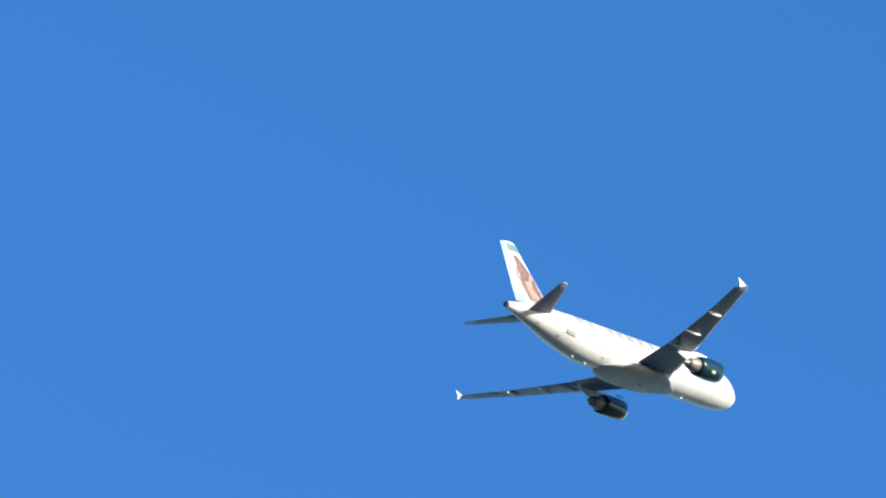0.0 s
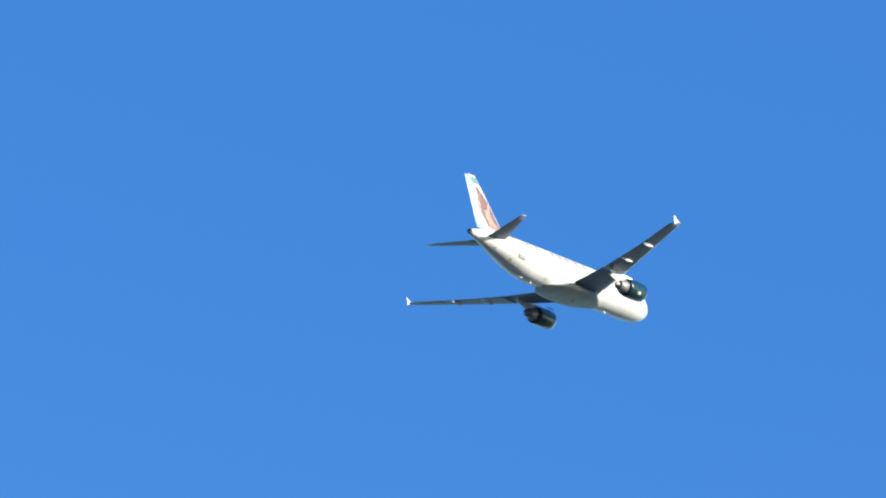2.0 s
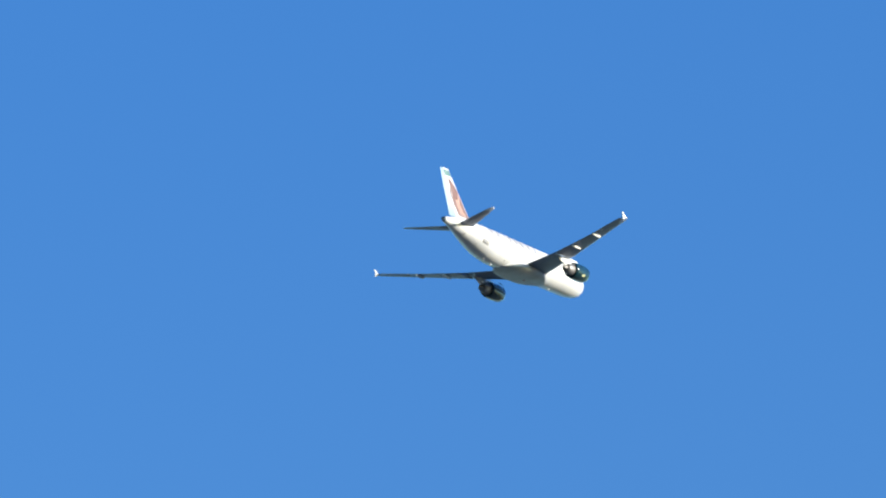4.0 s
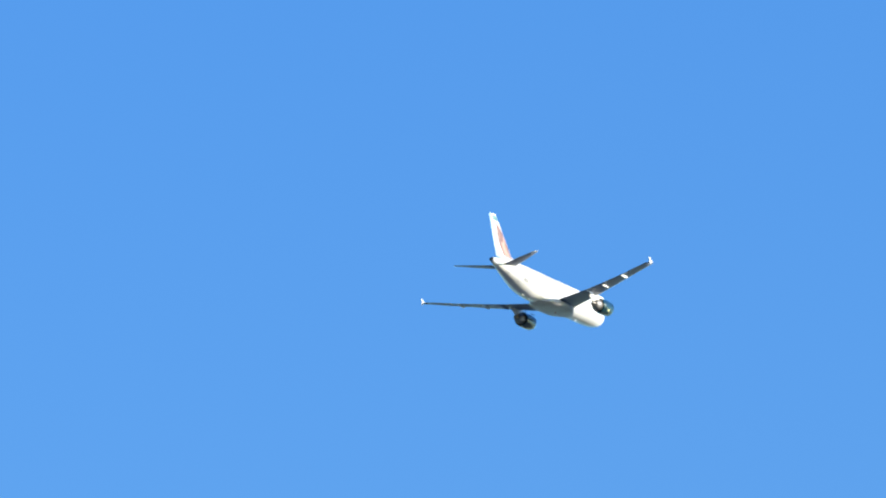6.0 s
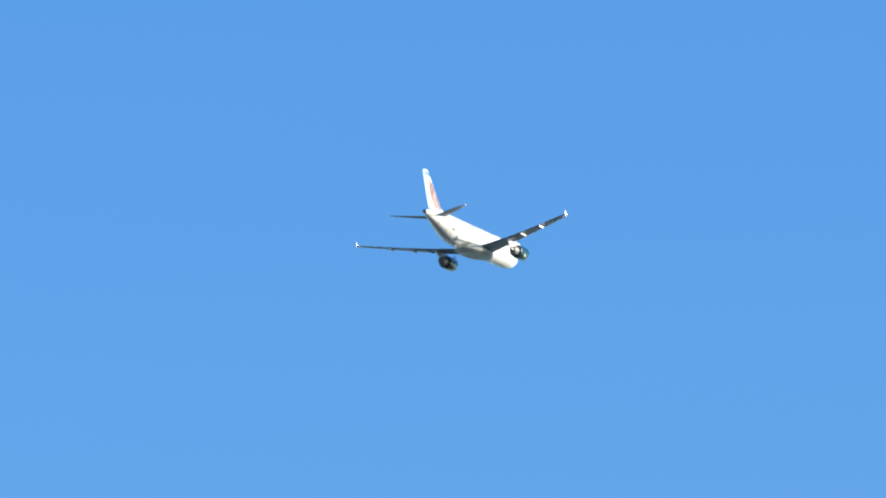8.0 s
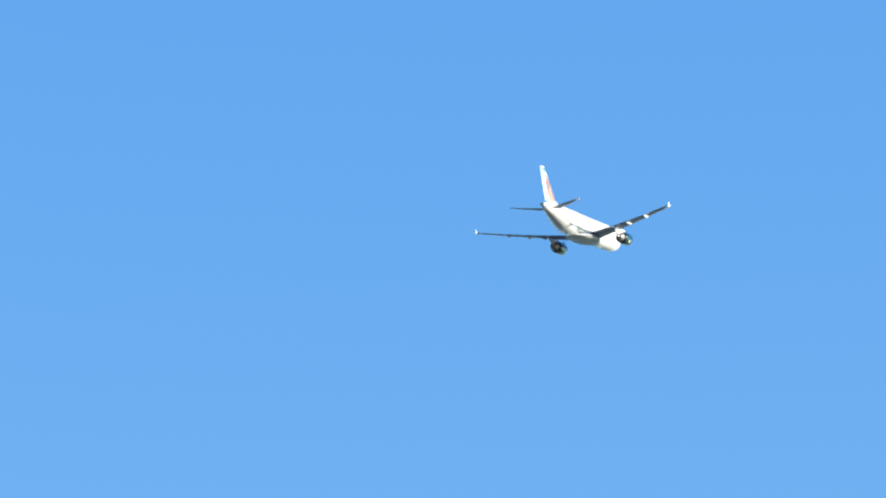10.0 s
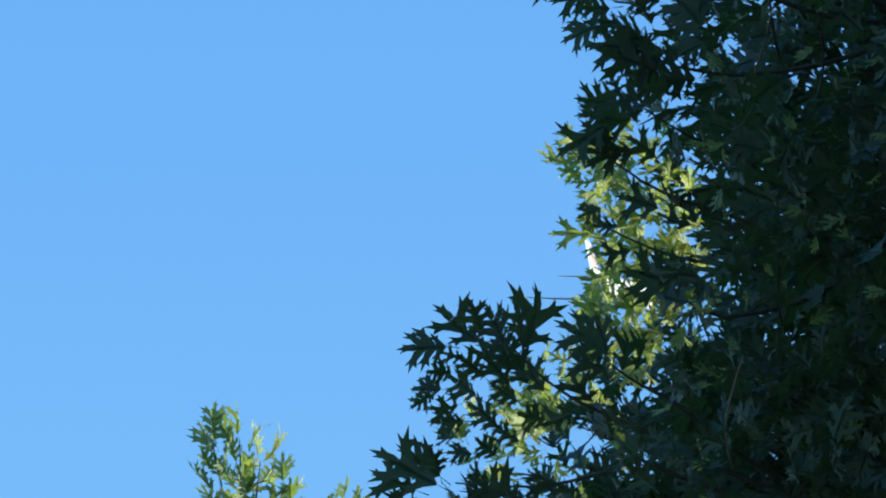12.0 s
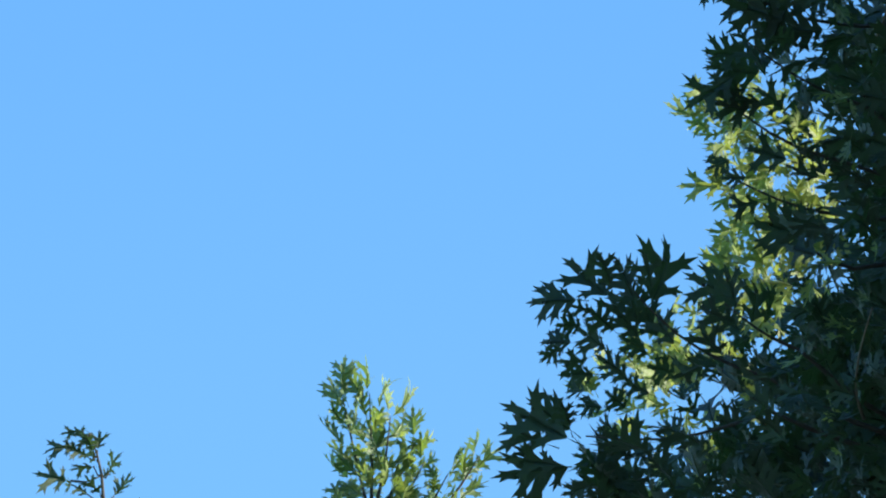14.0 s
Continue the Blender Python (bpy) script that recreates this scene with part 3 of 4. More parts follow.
class Oak:
    """A tree seen from below: (u, w, d) runs right, up and away from a point on its crown's edge."""

    def __init__(self, name_label, dist, base_u, base_d, trunk_r):
        eye = Vector(EYE)
        self.anchor = eye + AX_N * dist
        g = self.at(base_u, 0, base_d)
        self.foot = Vector((g.x, g.y, 0))
        self.thing = tagged(new("oak_tree"), name_label, "tree")
        self.thing.matrix_basis = Matrix.Translation(self.foot)
        self.trunk_r = trunk_r

    def at(self, u, w, d):
        return self.anchor + AX_R * u + AX_U * w + AX_N * d

    def loc(self, u, w, d):
        return self.at(u, w, d) - self.foot

    def trunk(self, height):
        pts, rad = [], []
        for k in range(11):
            z = height * k / 10
            pts.append(Vector((0.12 * math.sin(z * 0.7), 0.10 * math.sin(z * 0.5 + 1), z - 0.15 * (k == 0))))
            rad.append(self.trunk_r * (1 - 0.82 * k / 10) + self.trunk_r * 0.7 * math.exp(-z * 2.2))
        self.trunk_pts = pts
        part("trunk", tube(pts, rad, 14), BARK, self.thing, "grey-brown furrowed trunk")

    def boughs(self, ends, r0=0.09):
        for i, e in enumerate(ends):
            start = min(self.trunk_pts[3:], key=lambda p: abs(p.z - (e.z - 0.55 * (e.xy - p.xy).length)))
            pts, rad = limb(start, e, r0, 0.014, 0.10, 9, i)
            part("limb", tube(pts, rad, 8), BARK, self.thing)


def crown_leaves(centre, radii, count, size, keep, shell=0.55):
    """Random leaves in an ellipsoid, denser towards its skin, in clumps."""
    c = unit(count // 9)
    r = (shell + (1 - shell) * rng.random(len(c)) ** 0.6)[:, None]
    lump = np.array([1 + 0.28 * noise.noise(Vector(v) * 1.7 + Vector((count % 97, 0, 0))) for v in c])[:, None]
    clump = c * r * lump
    idx = rng.integers(0, len(clump), count)
    p = clump[idx] * radii + rng.normal(size=(count, 3)) * 0.2
    p += np.array(centre)
    d = (clump[idx] * radii) / np.linalg.norm(clump[idx] * radii, axis=1)[:, None] * 0.7 + unit(count) * 0.9
    d[:, 2] -= 0.15
    f = unit(count) * 0.8 + np.array([0, 0, 0.75])
    ok = keep(p)
    return p[ok], d[ok], f[ok], (size * rng.uniform(0.75, 1.2, count))[ok]


def uvw(oak, p):
    q = p + np.array(oak.foot) - np.array(oak.anchor)
    return q @ np.array(AX_R), q @ np.array(AX_U), q @ np.array(AX_N)


# near oak: its ragged flank fills the view from one side
near = Oak("large oak with dark pointed-lobed leaves on grey-green grass", 17.3, 3.3, 2.3, 0.24)
near.trunk(10.5)
CROWN_C = near.loc(3.45, 0.15, 1.9)
CROWN_R = np.array([3.1, 3.1, 4.4])


def flank(w):
    """How far the dense part of the near crown reaches, against height."""
    return np.interp(w, [-3.0, -0.55, -0.43, -0.33, -0.27, -0.21, -0.16, -0.08, 0.05, 0.15, 0.25, 0.35, 0.5, 0.62, 0.75, 1.2, 3.0],
                     [0.36, 0.08, 0.11, 0.18, 0.24, 0.31, 0.40, 0.46, 0.45, 0.42, 0.40, 0.42, 0.43, 0.42, 0.46, 0.65, 1.8])


def keep_near(p):
    u, w, d = uvw(near, p)
    return (u > flank(w) + np.interp(w, [-0.6, -0.3, -0.1, 0.2, 0.3], [0.30, 0.24, 0.10, 0.10, 0.26]) + 0.04 * np.sin(31 * w) + 0.03 * np.sin(77 * w + 2)) & ~sun_gap(p)


def sun_gap(p):
    """A gap in the foliage that lets the sun through to the far side of the flank."""
    rel = p - np.array(near.loc(0.30, 0.0, 0.95))
    along = rel @ np.array(to_sun)
    off = rel - along[:, None] * np.array(to_sun)
    return (along > 0.12) & (np.abs(off @ np.array(AX_U)) < 0.42) & (np.abs(off @ np.array(AX_N)) < 0.22)


def seen_side(p):
    u, w, d = uvw(near, p)
    return (u < 1.45) & (np.abs(w) < 1.25)


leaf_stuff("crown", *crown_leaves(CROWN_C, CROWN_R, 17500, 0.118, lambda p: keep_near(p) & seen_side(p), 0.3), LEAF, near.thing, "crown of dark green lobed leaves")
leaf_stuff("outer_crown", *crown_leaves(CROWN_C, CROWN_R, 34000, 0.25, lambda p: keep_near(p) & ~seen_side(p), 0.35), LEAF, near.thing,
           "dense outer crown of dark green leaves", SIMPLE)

# unseen leaves added over and beside the flank, on the field side, for shade
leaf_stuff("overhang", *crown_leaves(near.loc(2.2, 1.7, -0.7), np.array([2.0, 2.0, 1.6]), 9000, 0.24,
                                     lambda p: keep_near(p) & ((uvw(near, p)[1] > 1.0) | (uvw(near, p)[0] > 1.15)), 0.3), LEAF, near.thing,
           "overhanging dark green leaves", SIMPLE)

# the flank that is passed closest: a denser layer of leaves on twigs
def flank_layer(count, lo, hi, sparse, size, slope):
    """Leaves of the flank between two depths: places, directions, facings, sizes."""
    u, w, d = rng.uniform(-0.05, 1.3, count), rng.uniform(-0.85, 1.05, count), rng.uniform(lo, hi, count)
    ok = u > flank(w) + 0.03 * np.sin(40 * w)
    ok &= rng.random(count) < np.clip(sparse + (u - flank(w)) * np.interp(w, [-0.4, -0.25, 0.2, 0.28], [0.6, 1.0, 1.0, 0.5]) * slope, sparse, 1)
    p = np.array(near.anchor) - np.array(near.foot) + u[:, None] * np.array(AX_R) + w[:, None] * np.array(AX_U) + d[:, None] * np.array(AX_N)
    # old leaves are thin here, so the sun-coloured ones behind show
    thin = ((w > -0.14) & (w < 0.22) & (u < flank(w) + 0.17)) | ((w > -0.46) & (w < -0.30) & (u < 0.30))
    ok &= ~thin | (rng.random(count) < 0.12)
    ok &= ~sun_gap(p)
    v = -0.6 * np.array(AX_R) + 0.25 * np.array(AX_U) + unit(count) * 0.9
    f = unit(count) * 0.75 - 0.35 * np.array(AX_N) + np.array([0, 0, 0.5])
    return p[ok], v[ok], f[ok], (size * rng.uniform(0.7, 1.25, count))[ok]


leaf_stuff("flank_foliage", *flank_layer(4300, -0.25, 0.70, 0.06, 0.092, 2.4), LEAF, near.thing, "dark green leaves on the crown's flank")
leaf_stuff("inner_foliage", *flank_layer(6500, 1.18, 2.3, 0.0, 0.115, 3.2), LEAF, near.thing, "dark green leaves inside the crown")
# leaves given a sunlit colour on the far side of the flank
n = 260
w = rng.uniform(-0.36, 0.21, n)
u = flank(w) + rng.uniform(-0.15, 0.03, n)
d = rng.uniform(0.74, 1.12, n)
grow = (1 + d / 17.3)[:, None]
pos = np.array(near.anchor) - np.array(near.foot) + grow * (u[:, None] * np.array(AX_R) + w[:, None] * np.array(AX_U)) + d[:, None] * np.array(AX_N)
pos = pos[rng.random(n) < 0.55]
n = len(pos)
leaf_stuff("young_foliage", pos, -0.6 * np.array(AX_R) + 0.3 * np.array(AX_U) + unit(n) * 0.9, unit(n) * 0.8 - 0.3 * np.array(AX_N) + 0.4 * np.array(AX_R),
           0.078 * rng.uniform(0.6, 1.25, n), SUNLIT, near.thing, "yellow-green leaves in a sunlit tone")

# limbs reaching to the flank, then twigs along it
TWIGS = [((0.36, -0.30, 0.1), (0.10, -0.12, 0.0)), ((0.36, -0.36, 0.05), (0.02, -0.40, 0.0)), ((0.42, -0.25, 0.1), (0.28, -0.16, 0.05)),
         ((0.50, 0.10, 0.1), (0.28, 0.22, 0.0)), ((0.50, 0.0, 0.1), (0.28, 0.08, 0.02)), ((0.55, 0.2, 0.15), (0.33, 0.32, 0.0)),
         ((0.55, 0.35, 0.2), (0.31, 0.43, 0.02)), ((0.60, 0.5, 0.2), (0.25, 0.52, 0.0)), ((0.52, -0.1, 0.1), (0.36, 0.0, 0.0)), ((0.62, 0.62, 0.2), (0.36, 0.68, 0.0))]
near.boughs([near.loc(0.75, -0.45, 0.25), near.loc(0.85, 0.05, 0.3), near.loc(0.9, 0.45, 0.35), near.loc(1.4, 1.6, 1.6), near.loc(2.2, 2.6, 1.8),
             near.loc(4.8, 1.2, 0.2), near.loc(5.4, 0.0, 1.2), near.loc(3.4, 1.0, 4.0), near.loc(3.2, 0.6, -0.6), near.loc(1.4, -1.2, 1.6),
             near.loc(2.4, 3.6, 2.4), near.loc(4.4, 3.4, 1.6), near.loc(5.6, 2.2, 2.6), near.loc(4.6, -1.4, 0.6), near.loc(4.2, 2.0, 4.2), near.loc(2.2, -1.6, 3.4)])
hubs = [near.loc(0.75, -0.45, 0.25), near.loc(0.85, 0.05, 0.3), near.loc(0.9, 0.45, 0.35)]
for i, (a, b) in enumerate(TWIGS):
    pa, pb = near.loc(*a), near.loc(*b)
    hub = min(hubs, key=lambda h: (h - pa).length)
    p0, r0 = limb(hub, pa, 0.006, 0.004, 0.1, 5, i)
    p1, r1 = limb(pa, pb, 0.004, 0.0015, 0.1, 5, i + 20)
    part("twig", tube(p0 + p1[1:], r0 + r1[1:], 6), TWIG, near.thing)

# single leaves that stand out along the edge, spray by spray: base and tip (right, up)
CROOK = [
    (0.083, -0.165, -0.011, -0.073), (0.030, -0.147, -0.081, -0.148), (0.075, -0.140, 0.046, -0.053), (0.142, -0.185, 0.184, -0.040),
    (0.122, -0.165, 0.083, -0.074), (0.150, -0.148, 0.132, -0.062), (0.328, -0.179, 0.218, -0.099), (0.305, -0.184, 0.284, -0.094),
    (0.316, -0.206, 0.228, -0.166), (0.027, -0.197, -0.037, -0.193), (0.044, -0.175, -0.006, -0.158), (0.010, -0.227, -0.065, -0.223),
    (-0.012, -0.229, -0.063, -0.261), (0.043, -0.258, -0.024, -0.265), (0.054, -0.286, -0.027, -0.286), (0.031, -0.316, -0.014, -0.318),
    (0.064, -0.347, 0.005, -0.341),
]
INNER = [
    (0.105, -0.225, 0.065, -0.130), (0.130, -0.215, 0.095, -0.120), (0.085, -0.215, 0.020, -0.160), (0.165, -0.235, 0.120, -0.150),
    (0.075, -0.250, 0.010, -0.200), (0.130, -0.230, 0.075, -0.165), (0.150, -0.260, 0.090, -0.215), (0.110, -0.300, 0.045, -0.255),
    (0.190, -0.250, 0.150, -0.170), (0.200, -0.290, 0.130, -0.270), (0.150, -0.330, 0.090, -0.300), (0.160, -0.420, 0.090, -0.440),
    (0.120, -0.450, 0.050, -0.410), (0.280, -0.270, 0.230, -0.200), (0.100, -0.480, 0.060, -0.530),
]
TOP = [
    (0.385, 0.395, 0.270, 0.405), (0.310, 0.450, 0.222, 0.415), (0.330, 0.470, 0.240, 0.470), (0.380, 0.430, 0.300, 0.370),
    (0.270, 0.520, 0.150, 0.548), (0.300, 0.560, 0.215, 0.600), (0.310, 0.500, 0.205, 0.490), (0.340, 0.620, 0.255, 0.640),
    (0.360, 0.520, 0.290, 0.555), (0.390, 0.580, 0.310, 0.560), (0.350, 0.440, 0.270, 0.450), (0.420, 0.480, 0.340, 0.500),
]
DIP = [
    (0.018, -0.425, -0.128, -0.338), (0.013, -0.402, -0.082, -0.330), (-0.004, -0.396, -0.028, -0.326), (-0.032, -0.424, -0.137, -0.378),
    (0.023, -0.452, -0.144, -0.469), (-0.010, -0.457, -0.127, -0.439), (0.062, -0.459, 0.001, -0.430), (0.039, -0.486, -0.019, -0.510),
    (0.091, -0.403, 0.041, -0.369), (0.103, -0.359, 0.053, -0.314), (0.120, -0.315, 0.070, -0.275),
]
UPPER = [
    (0.374, 0.388, 0.320, 0.362), (0.364, 0.364, 0.350, 0.396), (0.343, 0.299, 0.240, 0.298), (0.334, 0.307, 0.313, 0.348),
    (0.333, 0.278, 0.252, 0.277), (0.324, 0.268, 0.212, 0.203), (0.304, 0.110, 0.251, 0.089), (0.335, 0.071, 0.280, 0.069),
    (0.359, 0.027, 0.286, 0.016), (0.402, 0.354, 0.373, 0.378), (0.387, 0.330, 0.349, 0.326), (0.382, 0.282, 0.329, 0.288),
    (0.338, 0.230, 0.275, 0.233), (0.347, 0.191, 0.270, 0.207), (0.441, 0.368, 0.422, 0.397), (0.479, 0.353, 0.451, 0.387),
]
GILT = [
    (0.304, 0.056, 0.198, 0.059), (0.296, 0.059, 0.254, 0.087), (0.264, 0.149, 0.221, 0.186), (0.316, 0.110, 0.271, 0.139),
    (0.289, 0.182, 0.224, 0.212), (0.325, 0.018, 0.305, -0.037), (0.371, 0.229, 0.318, 0.240), (0.359, 0.234, 0.329, 0.278),
    (0.380, 0.166, 0.362, 0.225), (0.409, 0.156, 0.440, 0.185), (0.369, 0.109, 0.398, 0.070), (0.335, 0.090, 0.378, 0.051),
    (0.388, 0.060, 0.368, 0.013), (0.322, 0.172, 0.288, 0.158), (0.346, 0.129, 0.321, 0.100),
]


def spray(rows, mat, depth, spread):
    """Single leaves of one spray of the near oak."""
    for i, (u0, w0, u1, w1) in enumerate(rows):
        dep = depth + 0.10 * math.sin(i * 2.4)
        g = 1 + dep / 17.3
        a, b = near.loc(u0 * g, w0 * g, dep), near.loc(u1 * g, w1 * g, dep + 0.04 * math.cos(i * 1.7))
        face = -AX_N + AX_U * 0.5 * math.sin(i * 1.3) + AX_R * 0.45 * math.cos(i * 2.1)
        add_leaf(near.thing, a, b, face, mat, i % 5, spread)


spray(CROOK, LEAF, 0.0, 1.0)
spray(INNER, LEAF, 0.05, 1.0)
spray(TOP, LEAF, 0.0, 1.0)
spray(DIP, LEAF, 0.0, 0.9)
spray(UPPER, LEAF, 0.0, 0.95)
spray(GILT, SUNLIT, 0.9, 0.7)
# more single leaves close behind that edge
for i in range(80):
    w = rng.uniform(-0.1, 0.70) if i % 4 else rng.uniform(-0.56, -0.42)
    u = float(flank(w)) + abs(rng.normal()) * 0.10 - 0.03
    dep = rng.uniform(-0.2, 0.15)
    a = near.loc(u, w, dep)
    dv = (-AX_R * 0.7 + AX_U * rng.uniform(-0.4, 0.7) + Vector(unit(1)[0]) * 0.6).normalized()
    face = -AX_N * 0.4 + Vector(unit(1)[0]) * 0.95
    add_leaf(near.thing, a, a + dv * float(rng.uniform(0.08, 0.14)), face, LEAF, i % 5, 1.05)

# single leaves whose yellow-green colour carries the sunlight
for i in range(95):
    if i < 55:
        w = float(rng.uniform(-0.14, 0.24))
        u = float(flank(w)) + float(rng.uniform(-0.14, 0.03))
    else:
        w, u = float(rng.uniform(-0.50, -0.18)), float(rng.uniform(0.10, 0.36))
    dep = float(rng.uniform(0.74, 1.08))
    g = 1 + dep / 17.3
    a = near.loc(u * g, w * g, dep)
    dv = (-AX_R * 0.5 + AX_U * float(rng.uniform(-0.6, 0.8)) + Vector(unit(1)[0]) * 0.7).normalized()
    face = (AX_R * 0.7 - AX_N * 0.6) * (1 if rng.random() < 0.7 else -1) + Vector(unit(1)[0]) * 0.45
    add_leaf(near.thing, a, a + dv * float(rng.uniform(0.04, 0.075)), face, SUNLIT, i % 5, 0.8)

# fine bare twigs; a few paler leaves paint sun flecks over the shaded flank
DRY = material("dry_pale_twig", (0.20, 0.15, 0.085), 0.8, second=(0.12, 0.09, 0.05), scale=30, bump=0.3, bump_scale=150)
for i in range(9):
    u, w, dep = float(rng.uniform(0.5, 1.0)), float(rng.uniform(-0.5, 0.5)), float(rng.uniform(-0.28, -0.1))
    a = near.loc(u, w, dep)
    b = a + AX_U * float(rng.uniform(0.02, 0.12)) + AX_R * float(rng.uniform(-0.10, 0.06)) - AX_N * 0.03
    pts, rad = limb(a - AX_U * 0.1 + AX_N * 0.3, b, 0.0035, 0.0013, 0.12, 6, i + 50)
    part("twig", tube(pts, rad, 5), DRY if i % 2 else TWIG, near.thing)
for i in range(70):
    u, w, dep = float(rng.uniform(0.42, 1.0)), float(rng.uniform(-0.52, 0.55)), float(rng.uniform(-0.32, -0.05))
    a = near.loc(u, w, dep)
    dv = (AX_U * float(rng.uniform(-0.8, 0.8)) - AX_R * 0.4 + Vector(unit(1)[0]) * 0.7).normalized()
    add_leaf(near.thing, a, a + dv * float(rng.uniform(0.035, 0.075)), Vector(unit(1)[0]) - AX_N * 0.2, SUNLIT if i % 3 == 0 else HALF_LIT, i % 5, 0.55)


# two far oaks, of which only the top shoots rise into view
def top_shoot(oak, foot_u, foot_w, tip_u, tip_w, count, size, lit_share, lean=0.5, depth=0.0):
    """A leading shoot with leaves set spirally round it; a share take the sunlit colour."""
    a, b = oak.loc(foot_u, foot_w, depth), oak.loc(tip_u, tip_w, depth)
    pts, rad = limb(a, b, 0.009, 0.002, 0.06, 8, int(count))
    part("shoot", tube(pts, rad, 6), TWIG, oak.thing)
    for i in range(count):
        t = (i + 0.5) / count
        k = min(int(t * 8), 7)
        p = pts[k].lerp(pts[k + 1], t * 8 - k)
        ang = i * 2.4
        out = AX_R * math.cos(ang) + AX_N * math.sin(ang) * 0.8
        dv = (out * (1.0 - 0.5 * t) + (b - a).normalized() * (lean + 0.5 * t) + Vector(unit(1)[0]) * 0.25).normalized()
        ln = size * float(rng.uniform(0.8, 1.2))
        q = p + out * size * 0.25 * (1 - t)
        face = -AX_N * 0.5 + Vector((0, 0, 0.6)) + Vector(unit(1)[0]) * 0.6
        add_leaf(oak.thing, q, q + dv * ln, face, SUNLIT if rng.random() < lit_share else HALF_LIT, i % 5, 0.8)


def far_oak(label, dist, top_u, top_w, base_u, base_d, radii):
    oak = Oak(label, dist, base_u, base_d, 0.3)
    top = oak.loc(top_u, top_w, 0)
    oak.trunk(top.z * 0.86)
    centre = Vector((top.x * 0.6, top.y * 0.6, top.z - radii[2] - 0.55))
    oak.boughs([centre + Vector((radii[0] * 0.7 * math.cos(a), radii[1] * 0.7 * math.sin(a), radii[2] * (0.1 + 0.5 * math.sin(3 * a) ** 2))) for a in [k * 0.9 for k in range(7)]]
               + [oak.loc(top_u + 0.05, top_w - 0.75, 0)])
    arr = crown_leaves(centre, np.array(radii), 14000, 0.25, lambda p: uvw(oak, p)[1] < top_w - 0.92, 0.35)
    leaf_stuff("crown", *arr, LEAF, oak.thing, "tall crown of green lobed leaves", SIMPLE)
    return oak


mid_oak = far_oak("tall oak with sunlit yellow-green top shoots", 38.0, -0.93, -0.58, 1.0, 1.0, (2.5, 2.5, 5.0))
top_shoot(mid_oak, -0.842, -1.158, -0.940, -0.695, 17, 0.17, 0.25)
top_shoot(mid_oak, -0.828, -1.158, -0.828, -0.693, 16, 0.17, 0.40)
top_shoot(mid_oak, -0.813, -1.158, -0.744, -0.786, 15, 0.18, 0.55)
top_shoot(mid_oak, -0.785, -1.159, -0.640, -0.879, 10, 0.14, 0.25)
top_shoot(mid_oak, -0.751, -1.202, -0.613, -0.978, 10, 0.14, 0.30)
top_shoot(mid_oak, -0.645, -1.231, -0.515, -1.022, 12, 0.13, 0.20)
top_shoot(mid_oak, -0.574, -1.204, -0.387, -0.953, 11, 0.14, 0.12)
top_shoot(mid_oak, -0.814, -1.201, -0.960, -1.130, 4, 0.13, 0.10)

B = 45.0 / 38.0
side_oak = far_oak("tall oak with dark top twig above grey-green grass", 45.0, -1.95 * B, -0.88 * B, -3.9 * B, 3.0, (2.6, 2.6, 5.4))
# its drooping top twig: the stem, then leaves from base to tip
STEM = [(-1.911, -1.102), (-1.916, -1.009), (-1.932, -0.929), (-1.959, -0.843)]
DROOP = [
    (-1.994, -0.825, -2.080, -0.838), (-1.971, -0.871, -2.025, -0.813), (-1.949, -0.906, -1.982, -0.814), (-1.932, -0.906, -1.923, -0.830),
    (-2.023, -0.888, -2.149, -0.901), (-1.978, -0.928, -2.069, -0.876), (-1.933, -0.952, -1.983, -0.883), (-1.887, -0.998, -1.849, -0.925),
    (-1.914, -1.021, -1.876, -0.981), (-1.950, -0.969, -2.047, -0.984), (-2.054, -1.030, -2.168, -0.996), (-2.042, -1.025, -2.049, -1.074),
    (-1.975, -1.083, -2.037, -1.040), (-1.923, -1.083, -1.985, -1.011), (-1.866, -1.092, -1.802, -1.017),
]
pts = [side_oak.loc(u * B, w * B, 0) for u, w in STEM]
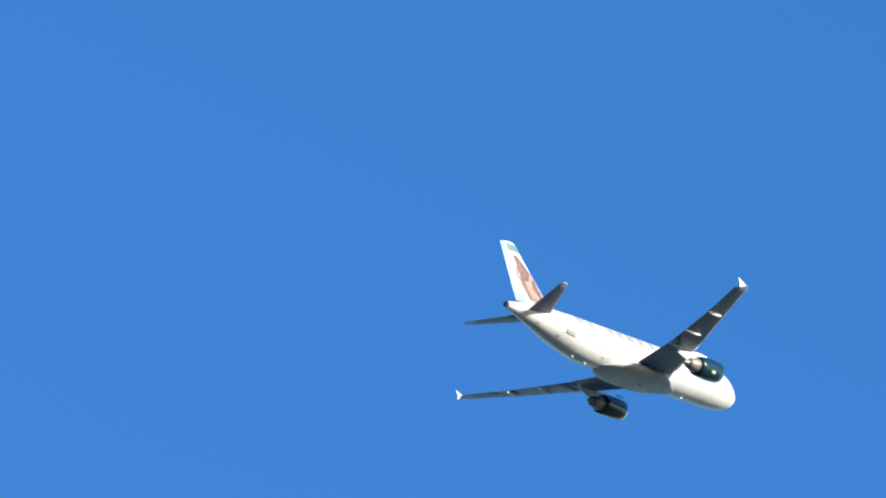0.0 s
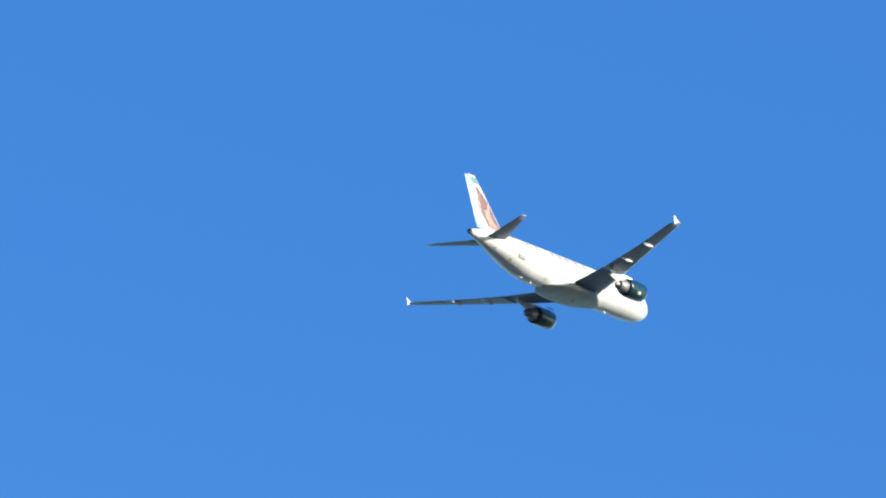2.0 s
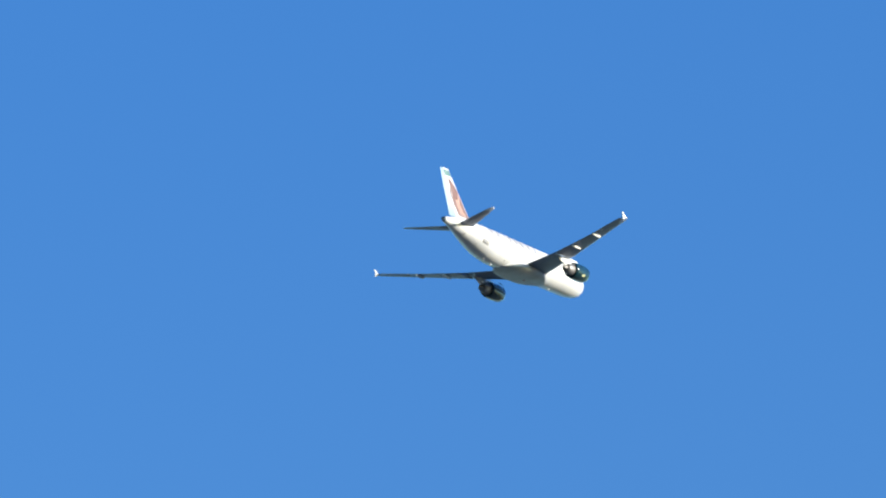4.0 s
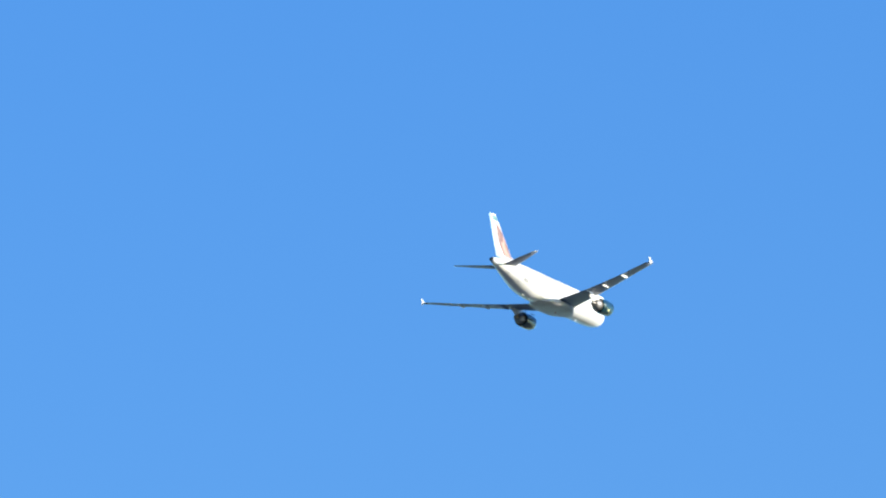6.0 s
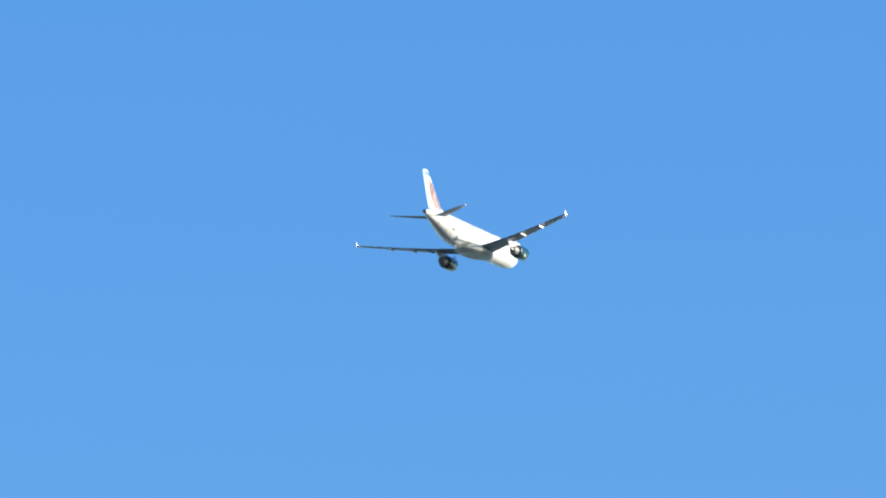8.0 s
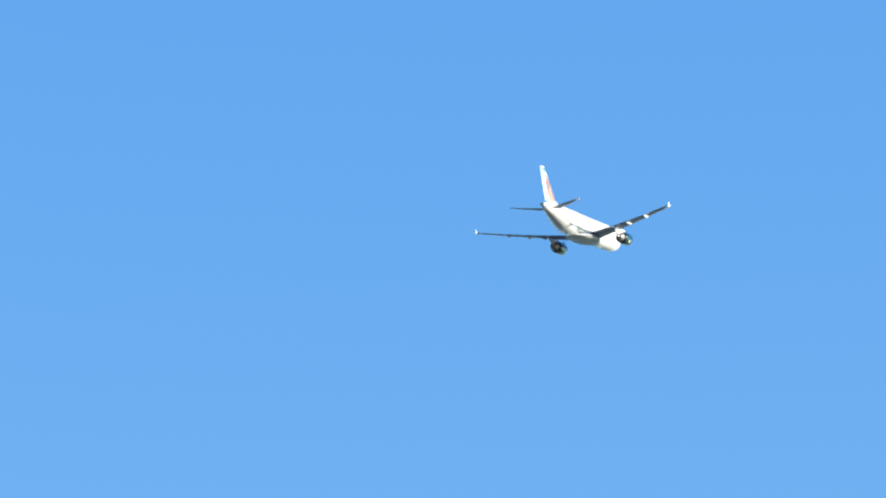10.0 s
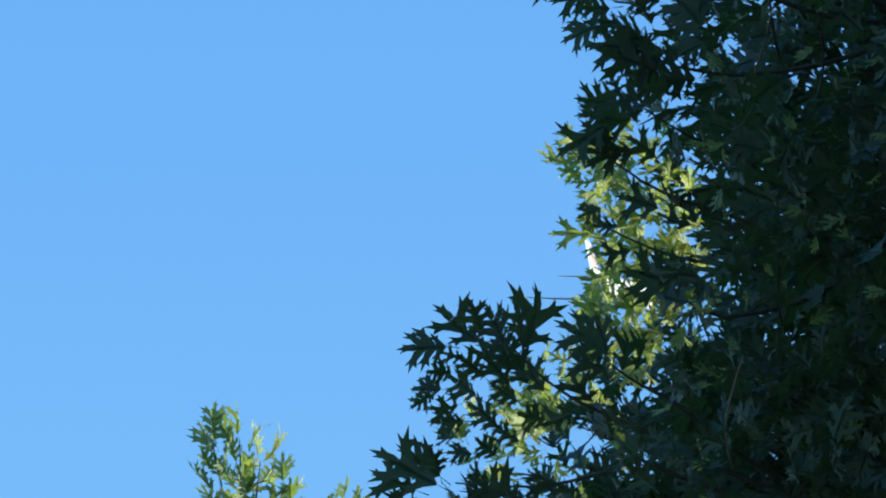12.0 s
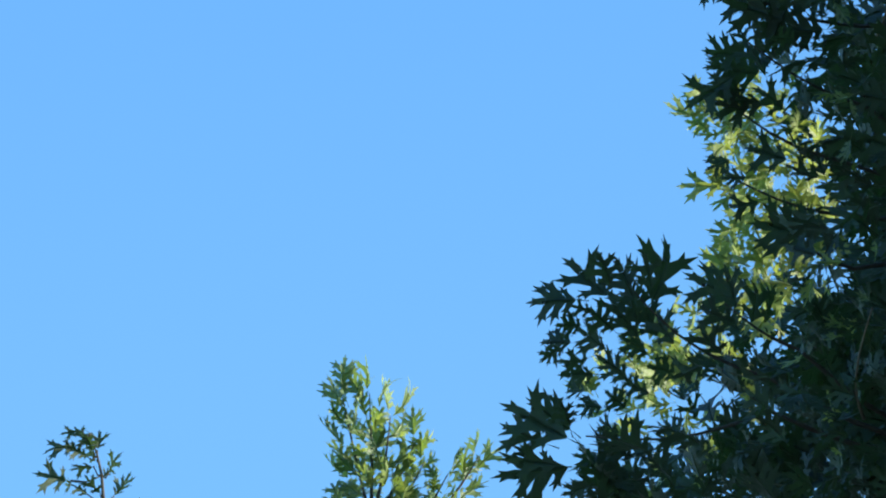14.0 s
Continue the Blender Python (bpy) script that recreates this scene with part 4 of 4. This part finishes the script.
part("shoot", tube([side_oak.loc(-1.74 * B, -1.75 * B, 0.1)] + pts, [0.012, 0.009, 0.007, 0.005, 0.003], 6), TWIG, side_oak.thing)
for i, (u0, w0, u1, w1) in enumerate(DROOP):
    dep = 0.10 * math.sin(i * 2.4)
    face = -AX_N + AX_U * 0.7 * math.sin(i * 1.9) - AX_R * 0.1
    base, tip = side_oak.loc(u0 * B, w0 * B, 0), side_oak.loc(u1 * B, w1 * B, dep)
    root = min(pts, key=lambda q: (q - base).length + 0.5 * max(0.0, q.z - base.z))
    part("twig", tube([root, (root + base) / 2 - AX_U * 0.02, base], [0.005, 0.004, 0.003], 5), TWIG, side_oak.thing)
    add_leaf(side_oak.thing, base - (tip - base) * 0.25, tip, face, LEAF, (0, 3, 2)[i % 3], 0.95 if i in (3, 10) else 0.72)
top_shoot(side_oak, -1.70 * B, -1.75 * B, -1.78 * B, -1.20 * B, 14, 0.15, 0.05)


# ---- what moves ----
def motions():
    rows = []
    for t, x, y, z, yaw, pitch, bank in FLIGHT:
        rows.append((t, Matrix.Translation((x, y, z)) @ Matrix.Rotation(radians(-yaw), 4, "Z")
                     @ Matrix.Rotation(radians(pitch), 4, "X") @ Matrix.Rotation(radians(bank), 4, "Y")))
    walk(airliner, rows)
    # the bird drifts slowly across the wind
    rows = []
    for k in range(15):
        az, el = radians(7.833 - 0.56 * (k - 2.35)), radians(34.942 + 0.10 * (k - 2.35))
        c = Vector(EYE) + 280 * Vector((math.sin(az) * math.cos(el), math.cos(az) * math.cos(el), math.sin(el)))
        way = (c - Vector(EYE)).normalized()
        right = way.cross(Vector((0, 0, 1))).normalized()
        wing_line = -(right * math.cos(radians(13)) - right.cross(way) * math.sin(radians(13)))
        below = to_sun * 0.8 - way * 0.6
        below = (below - wing_line * below.dot(wing_line)).normalized()
        turn = Matrix((wing_line, (-below).cross(wing_line), -below)).transposed().to_4x4()
        rows.append((float(k), Matrix.Translation(c) @ turn))
    walk(bird, rows)


motions()
